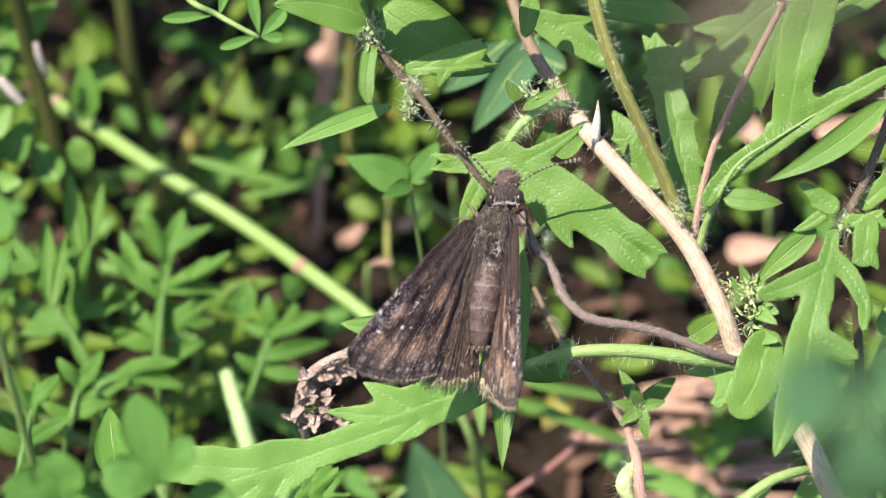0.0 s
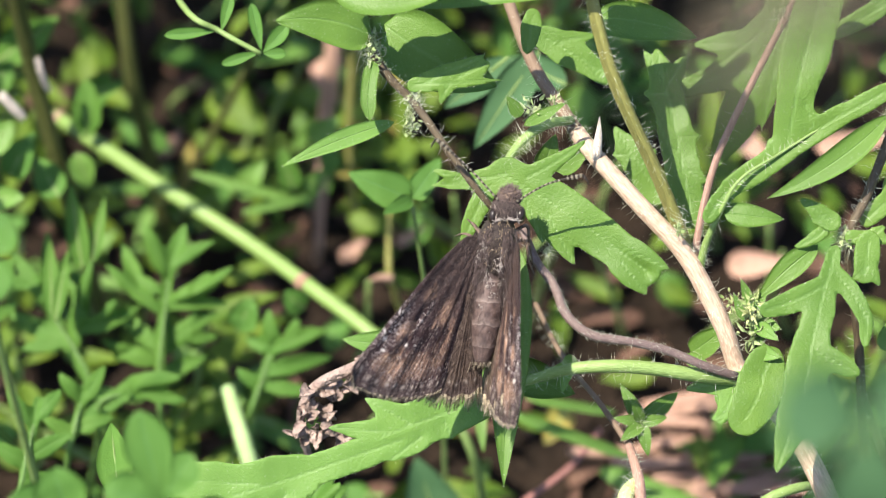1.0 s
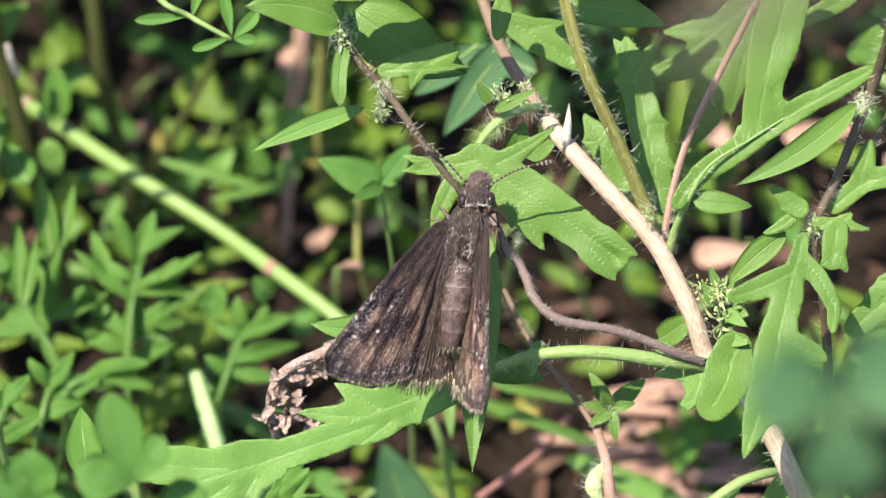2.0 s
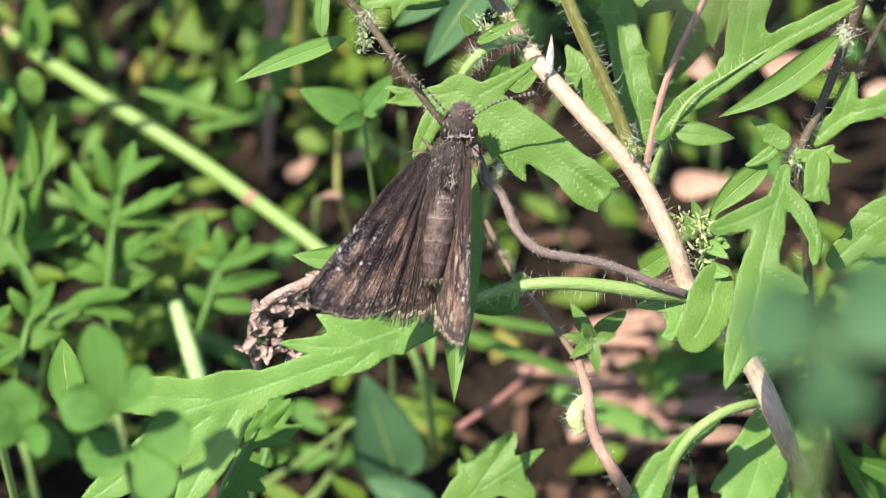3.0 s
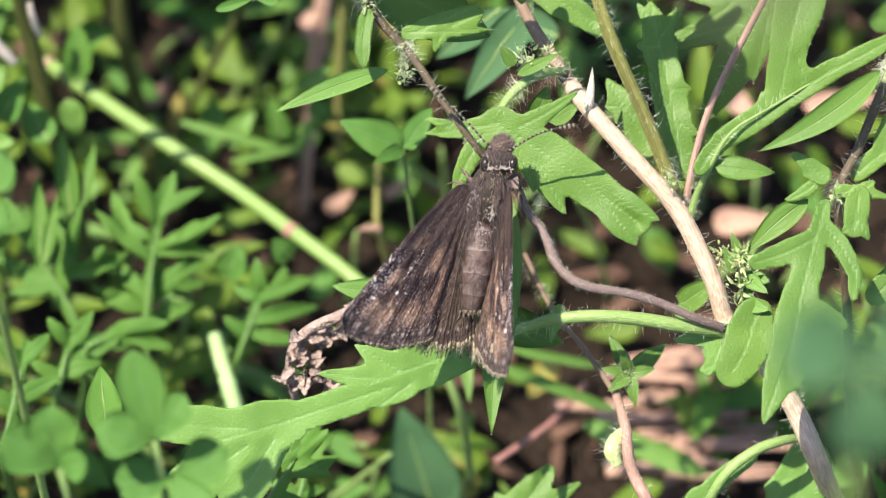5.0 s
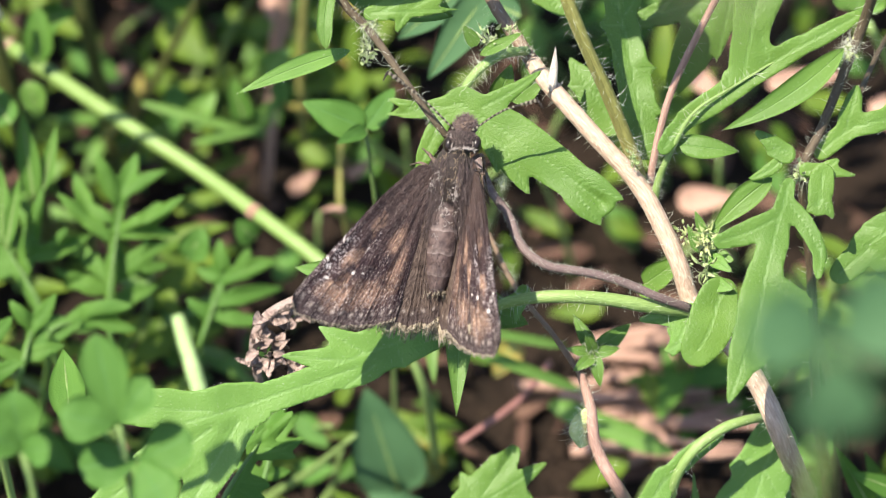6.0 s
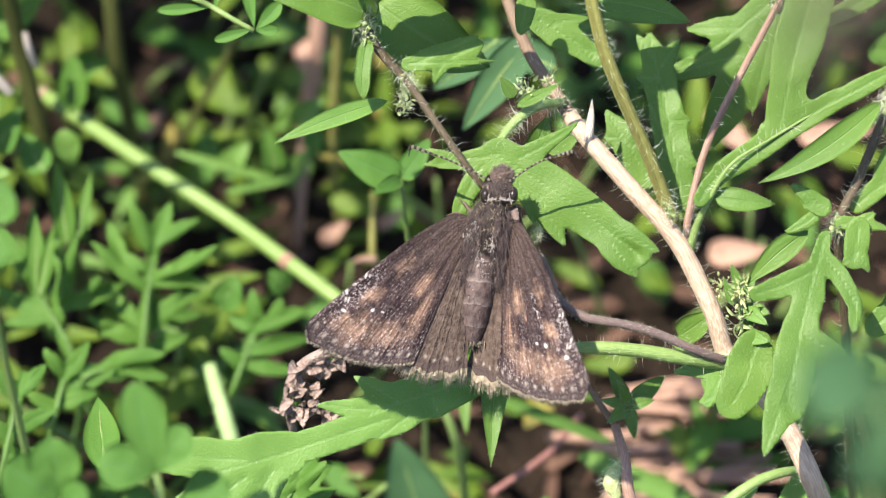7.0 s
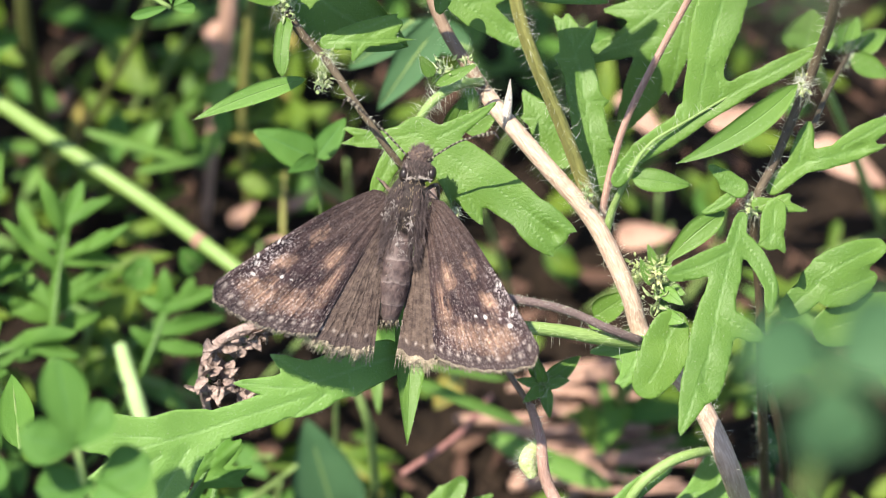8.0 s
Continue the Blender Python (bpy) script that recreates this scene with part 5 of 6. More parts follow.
def cut_plants():
    cut_plant((-33.6, -31.2, -80.0), [
        (-46.0, [(-31.2, -12.6, -29.9, 0.7, 0.56, 0.19, 1), (-30, 0, -32.4, 5.8, 0.99, 0, 0.1), (-29.9, 0.6, -28.2, 5.6, 1.05, 0, 0.4), (-29.5, 1.1, -24.9, 3.8, 0.74, 0.31), (-30.5, -3.1, -22.9, 0.9, 0.99, -0.31), (-30, -3.2, -23.6, -3.1, 0.74, 0.19), (-27.2, -1.6, -25.4, 0.3, 0.62, 0), (-30.9, -3.7, -36.6, 1.3, 0.87, 0), (-33, -1, -35.2, 3.7, 0.81, 0), (-30.9, -1.7, -33.1, 0.1, 0.56, 0)]),
        (-48.0, [(-31.2, -15.5, -31.2, -5.8, 0.5, 0, 1), (-31.2, -9.4, -37.2, -6.9, 1, 0.31), (-31.6, -7.7, -36, -3.5, 0.94, 0), (-31.2, -8.3, -24.9, -3.9, 1.12, 0.25), (-28.3, -6.6, -26.9, -3.5, 0.62, 0), (-30.8, -10.6, -26.3, -8.9, 0.94, 0), (-31, -8, -30.1, -4.4, 0.81, 0), (-33.9, -8, -36.1, -8.9, 0.69, 0), (-27.7, -7, -24.9, -6.6, 0.62, 0)]),
        (-50.0, [(-21.6, -15.6, -18.7, -7.4, 0.44, 0, 1), (-18.9, -8.2, -19.2, -3.8, 0.94, 0), (-18.9, -8, -21.8, -7, 0.88, 0), (-18.6, -8.2, -12.9, -6.1, 1, 0.31), (-17, -7.4, -16, -4.8, 0.75, 0), (-19.7, -10.8, -12.5, -9.2, 1, 0.25), (-19.9, -12.2, -14, -13, 0.82, 0), (-20.1, -12.4, -22.8, -10.3, 0.75, 0)])])
    cut_plant((-45.2, -31.2, -80.0), [
        (-44.0, [(-37.8, -12.8, -43, -3, 0.55, 0.18, 1), (-42.7, -3.4, -42.5, 5.1, 0.8, 0.18), (-42.3, -3.2, -40.2, 3.7, 0.8, 0), (-43.1, -3, -47, 3, 0.86, -0.25), (-45.1, -0.9, -48.6, 0.1, 0.74, 0), (-41.4, -6.3, -47.7, -3.5, 1.05, 0.31), (-41.1, -7, -46, -7.7, 0.8, 0), (-40.2, -8, -37.8, 1.8, 0.99, 0.25), (-39.6, -5.7, -33.2, -3.2, 0.99, -0.25), (-39, -3.9, -40.4, -0.4, 0.62, 0), (-37.1, -4.8, -35.5, -2.5, 0.62, 0)]),
        (-40.0, [(-50.2, -12.1, -49, -0.5, 0.49, 0, 1), (-49, -1.7, -45.4, 2.2, 0.79, 0.24), (-49.1, -4.7, -45.9, -2.7, 0.73, 0), (-49, -1.7, -49.6, 3.8, 0.79, 0), (-49.3, -6, -52, -1.7, 0.79, 0)])])
    cut_plant((-24.1, -43.6, -70.0), [
        (-22.0, [(-13.8, -29.9, -12, -22.7, 0.46, 0, 1), (-12.9, -25.3, -9.9, -23.9, 0.69, 0), (-12.3, -24.1, -9.7, -21.5, 0.69, 0.17), (-12, -23, -11.3, -19.9, 0.63, 0), (-12.9, -25.3, -15.2, -23.3, 0.69, 0), (-13.5, -27.6, -10.7, -27.3, 0.69, 0), (-13.4, -27.6, -16.4, -26.4, 0.69, 0)]),
        (-40.0, [(-37.1, -15.1, -33.4, -12.1, 0.49, 0, 1), (-35.3, -13, -28.1, -10.7, 1.34, 0.37), (-34.7, -12.7, -38.6, -12.4, 0.73, 0), (-32.5, -12.4, -27.7, -13.4, 0.79, 0), (-36.2, -13.8, -38.6, -15.1, 0.73, 0)])])
    cut_plant((-8.0, -46.0, -70.0), [
        (-10.0, [(-17.2, -31.1, -12.4, -22, 0.56, 0, 1), (-14.1, -23.9, -9.9, -20.3, 0.94, 0), (-13.3, -22.5, -11, -19.5, 0.83, 0), (-14.1, -24.6, -8.8, -22.9, 0.83, -0.33), (-12.4, -23.9, -9.7, -24.8, 0.67, 0), (-15, -27.3, -12.3, -27.7, 0.83, 0), (-15.2, -28.1, -12.5, -29.4, 0.78, 0), (-15.8, -28.9, -14.1, -30.9, 0.78, 0)])])
    cut_plant((-50.7, -38.0, -80.0), [
        (-26.0, [(-44, -24.4, -41.7, -12.7, 0.47, 0, 1), (-42.3, -15.1, -44.6, -11.6, 0.82, 0), (-41.9, -14.5, -39.4, -11.6, 0.82, 0), (-42.6, -18.6, -38.2, -16.2, 0.94, 0.23), (-42.9, -19.2, -46.4, -16.8, 0.88, 0), (-43.2, -20.9, -39.4, -20.9, 0.82, 0)]),
        (-34.0, [(-39.7, -19, -37.9, -11.9, 0.42, 0, 1), (-38.1, -13, -40.3, -10.1, 0.78, 0), (-37.9, -13, -35.8, -9.5, 0.84, 0), (-38.8, -16, -34.9, -14.8, 0.84, 0), (-39.1, -16.6, -42.1, -14.8, 0.78, 0)])])


def weed_leaf(base, tip, width, mat="fern", label="narrow green weed leaf", shape="lance", arch=0.0):
    w = thing("weed_leaf", S(base), label, "leaf", "single weed leaves")
    leaf("blade", mat, w, B(base, tip, width, shape, fold=0.28, arch=arch))
    b, e = Vector(base), Vector(tip)
    stem("midrib", "green_stem", w, [b, b.lerp(e, 0.45) + Vector((0, 0, arch + 0.04)), b.lerp(e, 0.92) + Vector((0, 0, arch * 0.3))], [0.2, 0.13, 0.05], sides=6, n=5)


def narrow_leaves():
    """Single leaves of weeds whose stems stay hidden."""
    weed_leaf((-39.1, 0.7, -44.0), (-40.2, 10.2, -42.0), 2.8)
    weed_leaf((-38.2, 1.4, -44.0), (-36.6, 8.8, -44.0), 1.8)
    weed_leaf((-41.7, -4.1, -38.0), (-41.9, 4.1, -38.0), 2.2)
    weed_leaf((-41.4, -4.7, -38.0), (-39.8, 3.1, -37.0), 1.6)
    weed_leaf((-30.8, -21.0, -2.0), (-32.2, -14.2, -8.0), 4.0)
    weed_leaf((-50.9, 24.8, -62.0), (-43.5, 29.8, -60.0), 5.0)
    weed_leaf((-51.9, 21.4, -60.0), (-48.6, 24.7, -60.0), 4.0)
    weed_leaf((-41.6, 19.8, -66.0), (-38.1, 23.6, -64.0), 4.0)
    # this leaf and the next get their shade from the dull material
    weed_leaf((10.4, 23.1, -28.0), (3.5, 13.1, -31.0), 4.6, "blue", "green leaf, dulled in colour for shade")
    weed_leaf((7.2, 22.6, -30.0), (0.4, 17.5, -34.0), 3.6, "blue", "green leaf, dulled in colour for shade")
    weed_leaf((49.8, -32.8, -22.0), (43.9, -24.1, -14.0), 2.4)
    weed_leaf((52.9, -29.7, -20.0), (45.5, -26.8, -16.0), 2.6)
    weed_leaf((52.5, -34.7, -24.0), (48.1, -25.3, -22.0), 3.0)
    weed_leaf((42.8, -33.6, -30.0), (44.0, -26.9, -28.0), 2.6)
    # shade again put into the dull leaf colour
    weed_leaf((13.5, 19.9, -34.0), (7.0, 23.0, -36.0), 4.0, "blue", "green leaf, dulled in colour for shade")
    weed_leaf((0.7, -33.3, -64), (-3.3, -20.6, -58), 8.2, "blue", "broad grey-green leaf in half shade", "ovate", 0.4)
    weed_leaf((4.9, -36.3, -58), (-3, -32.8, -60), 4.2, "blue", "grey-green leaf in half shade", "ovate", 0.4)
    weed_leaf((-2.2, -28.8, -66), (-7, -31.8, -66), 3.0, "clover", "grey-green leaf in sun", "ovate", 0.3)
    weed_leaf((2.7, -32.1, -66), (-0.7, -29.5, -66), 3.2, "clover", "grey-green leaf in sun", "ovate", 0.3)
    weed_leaf((4.4, -32.5, -70), (1.7, -26.8, -70), 5.0, "yellow", "yellowing leaf, out of focus", "ovate", 0.3)
    weed_leaf((7.1, -30.7, -72), (-0.3, -24.1, -74), 5.0, "under", "lime green leaf, out of focus", "ovate", 0.3)
    weed_leaf((14.1, -15.5, -64), (11.4, -19.7, -62), 3.4, "yellow", "yellowing leaf lying among straw", "ovate", 0.4)
    weed_leaf((6.6, -31.5, -84), (4.2, -24.5, -82), 3.2, "leaf_pale", "lime green leaf in sun, out of focus", "ovate", 0.4)
    weed_leaf((1.1, -28.2, -86), (5.3, -22.6, -84), 4.2, "leaf_pale", "lime green leaf in sun, out of focus", "ovate", 0.4)
    weed_leaf((-24.3, 9.5, -72.0), (-20.7, 13.5, -70.0), 3.4, "leaf_pale", "lime green leaf in sun, out of focus", "ovate", 0.4)
    weed_leaf((-15.3, 15.6, -68.0), (-11.8, 18.2, -66.0), 3.0, "leaf_pale", "lime green leaf in sun, out of focus", "ovate", 0.4)
    weed_leaf((-16.3, 9.5, -72.0), (-13.6, 12.6, -70.0), 2.4, "leaf_pale", "small yellow-green leaf in sun", "ovate", 0.4)
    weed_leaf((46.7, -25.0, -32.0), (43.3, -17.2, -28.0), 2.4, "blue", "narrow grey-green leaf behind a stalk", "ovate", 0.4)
    weed_leaf((-40.2, 15.8, -58), (-39.9, 22.3, -56), 3.4, "fern", "bright green leaf in sun", "blunt", 0.4)
    weed_leaf((-40.9, 20.8, -60), (-36.2, 22.1, -60), 2.6, "fern", "bright green leaf in sun", "ovate", 0.4)
    weed_leaf((-41.1, 14, -56), (-40, 10.1, -58), 3.0, "leaf_pale", "small light green leaf in sun", "ovate", 0.2)
    weed_leaf((-47.6, 11.2, -48), (-44.5, 16, -46), 3.4, "clover", "grey-green leaf beside a stalk", "ovate", 0.4)
    weed_leaf((-42.3, 8.9, -50), (-45, 13.3, -52), 3.6, "clover", "grey-green leaf beside a stalk", "ovate", 0.3)
    weed_leaf((-50.7, 14.3, -52), (-47.7, 17.5, -52), 3.8, "leaf_pale", "light green leaf in sun", "ovate", 0.3)
    weed_leaf((-49.5, 8.8, -46), (-45.4, 8.8, -44), 3.0, "leaf_pale", "light green leaf in sun", "ovate", 0.3)
    weed_leaf((-17.5, 10.1, -70), (-18.8, 15, -68), 2.8, "fern", "green leaf among low weeds", "ovate", 0.3)
    weed_leaf((-28.1, 23.1, -88), (-21.7, 17.4, -86), 6.0, "under", "dim green leaf in shade", "ovate", 0.4)
    weed_leaf((-31.7, 7.8, -90), (-25.3, 11.3, -88), 6.0, "under", "dim green leaf in shade", "ovate", 0.4)
    weed_leaf((-22.8, -6.1, -50), (-20.9, -2.5, -48), 3.4, "clover", "grey-green leaf in sun", "blunt", 0.3)
    weed_leaf((-15.4, -3.7, -52), (-17.5, -1.8, -50), 3.0, "clover", "grey-green leaf in sun", "blunt", 0.3)
    weed_leaf((3.4, -9.6, -40.0), (4.3, -19.1, -36.0), 2.0, "leaf", "narrow hanging green leaf in shade", "ovate", 0.4)


def withered_flower():
    w = thing("withered_flower_head", S((-11.4, -18.2, -20.0)), "withered grey-brown curled flower head on a dry stalk", "dead flower")
    stem("stalk", "dead", w, [(-12.9, -20.7, -22.0), (-13.9, -14.4, -12.0), (-12.4, -11.0, -9.0), (-9.1, -9.3, -9.0), (-7.4, -8.5, -9.0)], [0.35, 0.45, 0.6, 0.55])
    rng = random.Random(77)
    for c in ((-13.2, -13.7, -9.0), (-11.8, -15.1, -9.0), (-12.7, -11.8, -9.0), (-11.0, -13.8, -10.0), (-10.2, -11.0, -10.0), (-8.8, -10.1, -9.0), (-7.4, -9.3, -10.0), (-13.5, -15.7, -10.0), (-9.7, -15.5, -11.0)):
        g = Geo()
        for _ in range(6):
            q = Vector(c) + Vector([rng.gauss(0, 0.35) for _ in range(3)])
            d = Vector([rng.gauss(0, 1) for _ in range(3)]).normalized()
            blade(g, q, q + d * rng.uniform(0.9, 2.3), rng.uniform(0.7, 1.5), "ovate", fold=0.7, ripple=0.25, face=(rng.uniform(-1, 1), rng.uniform(-1, 1), 1), n=6, m=4, thick=0.25, seed=rng.random() * 9)
        part("petal_scrap", g, "dead", w)


# ---- low growth, litter ----
def ground_w(u, v):
    """Slope height of the soil under (u, v)."""
    return -(80 + 0.643 * v) / 0.766


def undergrowth():
    rng = random.Random(5)
    for name, mat, count, lab in (("undergrowth", "under", 400, "dense small green leaves of low weeds in sun and shade"), ("undergrowth", "clover", 64, "small rounded clover leaflets low on the ground"), ("undergrowth", "yellow", 20, "scattered yellowing small leaves")):
        g = Geo()
        made = 0
        while made < count:
            u, v = rng.uniform(-75, 75), rng.uniform(-46, 52)
            dens = (0.26 if v < 6 else 0.24) if u < -19 else (0.15 if v < -6 else 0.24) if u < 0 and v < 9 else 0.6 if u < 0 else (0.05 if u < 34 and v < 12 else 0.12 if v < 28 else 0.3)
            if rng.random() > dens:
                continue
            gw = ground_w(u, v)
            w = gw + rng.uniform(3, 34 if u < -5 else 26)
            if w > -60:
                w = rng.uniform(gw + 2, max(gw + 6, -62))
            a = rng.uniform(0, 6.283)
            size = rng.uniform(3.5, 8)
            d = Vector((math.cos(a), math.sin(a), rng.uniform(-0.4, 0.4))).normalized()
            face = Vector((rng.uniform(-0.6, 0.6), rng.uniform(-0.2, 0.9), 1))
            b = Vector((u, v, w))
            shape = rng.choice(("lance", "ovate", "obovate"))
            blade(g, b, b + d * size, size * (0.55 if mat == "clover" else rng.uniform(0.25, 0.5)), "obovate" if mat == "clover" else shape, arch=rng.uniform(-0.5, 0.8), fold=rng.uniform(0.05, 0.4), face=face, n=7, m=4, seed=made * 0.37)
            made += 1
        tagged(part(name, g, mat), lab, "undergrowth", kind="stuff")
    # leaves and stems added out of view to throw shade on the background
    g = Geo()
    for k in range(560):
        u, v = rng.uniform(-120, 45), rng.uniform(40, 105)
        w = rng.uniform(-92, -32)
        a = rng.uniform(0, 6.283)
        d = Vector((math.cos(a), math.sin(a), rng.uniform(-0.4, 0.4))).normalized()
        b = Vector((u, v, w))
        size = rng.uniform(6, 13)
        blade(g, b, b + d * size, size * rng.uniform(0.3, 0.55), rng.choice(("lance", "ovate")), arch=rng.uniform(-0.5, 0.8), fold=rng.uniform(0.05, 0.4), face=(rng.uniform(-0.6, 0.6), rng.uniform(-0.2, 0.9), 1), n=7, m=4, seed=k * 0.37)
    for k in range(60):
        u, v = rng.uniform(-120, 45), rng.uniform(45, 105)
        b = Vector((u, v, ground_w(u, v) - 1))
        tube(g, [b, b + Vector((rng.gauss(0, 4), 25, 38)), b + Vector((rng.gauss(0, 8), 45, 75))], [0.6, 0.5, 0.3], 6, 4)
    tagged(part("undergrowth", g, "under"), "unseen taller weeds up the slope, added for shade", "undergrowth", kind="stuff")
    g = Geo()
    for _ in range(60):
        u, v = rng.uniform(-72, 10) if rng.random() < 0.7 else rng.uniform(10, 70), rng.uniform(-46, 48)
        gw = ground_w(u, v)
        lean = Vector((rng.gauss(0, 8), rng.gauss(8, 8), rng.uniform(8, 26)))
        b = Vector((u, v, gw - 1))
        tube(g, [b, b + lean * 0.5 + Vector((rng.gauss(0, 2), 0, 0)), b + lean], [0.5, 0.45, 0.25], 6, 4)
    tagged(part("undergrowth", g, "green_stem"), "thin green stalks of the low weeds", "undergrowth", kind="stuff")


def low_weed(base, height, lean, size, mat, seed):
    """A small weed: a leaning stem with leaves in pairs and a tuft at the top."""
    rng = random.Random(seed)
    b = Vector(base)
    up = Vector((0, 0.643, 0.766)) * height + Vector((lean, 0, 0))
    w = thing("low_weed", S(b), "small low weed with narrow green leaves in dappled shade", "plant", "low weeds")
    path = [b, b + up * 0.5 + Vector((rng.gauss(0, 1), 0, rng.gauss(0, 1))), b + up]
    stem("stem", "green_stem", w, path, [0.5, 0.4, 0.25], sides=6, n=4)
    line = spline(path, 8)
    a0 = rng.uniform(0, 6.283)
    for k in range(rng.randint(4, 5)):
        p = line[min(len(line) - 1, int(len(line) * (0.3 + 0.17 * k)))]
        for h in (0, math.pi):
            a = a0 + k * 1.4 + h + rng.gauss(0, 0.2)
            flat = Vector((math.cos(a), math.sin(a) * 0.75, -0.3 * math.sin(a) + rng.uniform(-0.1, 0.5))).normalized()
            ln = size * rng.uniform(0.75, 1.25)
            leaf("leaf", mat, w, B(p, p + flat * ln, ln * rng.uniform(0.26, 0.42), rng.choice(("lance", "ovate")), arch=rng.uniform(0, 0.7), fold=0.3, face=(rng.uniform(-0.3, 0.3), 0.6, 0.8), n=9, m=4))
    return w


def low_weeds():
    rng = random.Random(21)
    seed = 300
    for u0, u1, v0, v1, count in ((-56, -19, 2, 26, 2), (-18, 0, 12, 28, 4), (-56, -18, -26, 2, 5), (30, 60, -24, -8, 3), (16, 34, 4, 28, 3), (34, 62, 4, 28, 1)):
        for _ in range(count):
            u, v = rng.uniform(u0, u1), rng.uniform(v0, v1)
            seed += 1
            h = rng.uniform(12, 34)
            # the foot lies on the soil below the place where the crown shows
            bv = v - 0.643 * h * 0.6
            low_weed((u, bv, ground_w(u, bv) - 1), h, rng.gauss(0, 6), rng.uniform(5.5, 9.5), rng.choice(("under", "under", "fern", "leaf_pale")), seed)


def tall_weeds():
    """Taller leafy weeds up the slope, added out of view so that their crowns throw dappled shade on the low plants."""
    rng = random.Random(44)
    for u, v in ((-54, 48), (-70, 30), (-60, 22), (-30, 68), (-84, 58), (-35, 53)):
        foot = Vector((min(u - 20, -80), v - 70, ground_w(u, v - 70) - 1))
        top = Vector((u + rng.gauss(0, 4), v, 14))
        w = thing("tall_weed", S(foot), "unseen tall leafy weed added to shade the low plants", "plant", "tall weeds")
        path = [foot, foot.lerp(top, 0.5) + Vector((rng.gauss(0, 3), 0, 0)), top]
        stem("stem", "green_stem", w, path, [0.9, 0.8, 0.4], sides=7, n=5)
        line = spline(path, 14)
        for k in range(9):
            p = line[15 + k % 13]
            a = rng.uniform(0, 6.283)
            size = rng.uniform(8, 15)
            tip = p + Vector((math.cos(a), math.sin(a), rng.uniform(-0.3, 0.4))) * size
            # the tall grass stalk stays in the sun
            c = p.lerp(tip, 0.5)
            h = c.z + 52
            q = Vector((c.x + 0.5 * h + 25.5, c.y - 0.587 * h - 6.5, 0))
            if abs(q.dot(Vector((0.6, 0.8, 0)))) < 10 or (c.x > -50 and c.y < 34):
                continue
            leaf("leaf", "under", w, B(p, tip, size * rng.uniform(0.3, 0.5), rng.choice(("lance", "ovate")), arch=rng.uniform(0, 0.8), fold=0.2, face=(-0.3, 0.4, 1), n=10, m=4))


def litter():
    rng = random.Random(9)
    # straws in sun between the weeds
    for u, v, ang, length, r in [(31 + rng.gauss(0, 4), -30 + k * 0.58 + rng.gauss(0, 0.3), rng.gauss(2, 7), rng.uniform(7, 17), rng.uniform(0.3, 0.72)) for k in range(26)]:
        w = ground_w(u, v) + rng.uniform(6, 12)
        a = radians(ang)
        d = Vector((math.cos(a), math.sin(a), -0.6 * math.sin(a) + rng.uniform(-0.1, 0.1))) * length / 2
        c = Vector((u, v, w))
        t = thing("dry_straw", S(c - d), "dry pinkish tan straw lying on the soil", "straw", "dry straws")
        stem("straw", "straw", t, [c - d, c + Vector((0, rng.gauss(0, 0.4), 0)), c + d], [r, r * 1.1, r * 0.8], sides=8)
    for p, q, wd in (((34.5, 0.8, -84.0), (41.6, 1.2, -80.0), 3.4), ((-12.8, 1.9, -90.0), (-9.3, 4.5, -88.0), 2.0), ((-15.7, 26.8, -92.0), (-12.9, 21.2, -92.0), 3.0), ((-35.8, 15.2, -100.0), (-32.7, 18.7, -98.0), 1.8), ((-5.9, 3.6, -90.0), (-2.0, 6.1, -88.0), 1.5), ((44.8, 14.8, -80.0), (54.1, 15.9, -78.0), 2.8), ((34.6, 18.2, -88.0), (40.7, 12.6, -86.0), 3.0), ((57.9, 12.8, -84.0), (67.3, 7.4, -82.0), 4.0), ((26.3, -16.9, -80.0), (34.3, -14.8, -78.0), 1.4)):
        t = thing("dead_leaf", S(p), "pale tan dead leaf lying in the sun", "dead leaf", "dead leaves")
        leaf("blade", "straw", t, B(p, q, wd, "ovate", arch=0.8, fold=0.3, ripple=0.12))
    g = Geo()
    for _ in range(330):
        u, v = rng.uniform(-75, 75), rng.uniform(-48, 55)
        w = ground_w(u, v) + rng.uniform(0.5, 4)
        a = rng.uniform(0, 6.283)
        d = Vector((math.cos(a), 0.6 * math.sin(a), -0.5 * math.sin(a)))
        b = Vector((u, v, w))
        blade(g, b, b + d * rng.uniform(3, 12), rng.uniform(0.6, 2.6), rng.choice(("strap", "ovate", "lance")), arch=rng.uniform(0, 0.8), fold=0.4, ripple=0.2, face=(rng.uniform(-0.5, 0.5), 0.6, 0.8), n=6, m=4, seed=rng.random() * 9)
    tagged(part("litter", g, "dry"), "scraps of dry leaves and straw on the soil", "litter", kind="stuff")


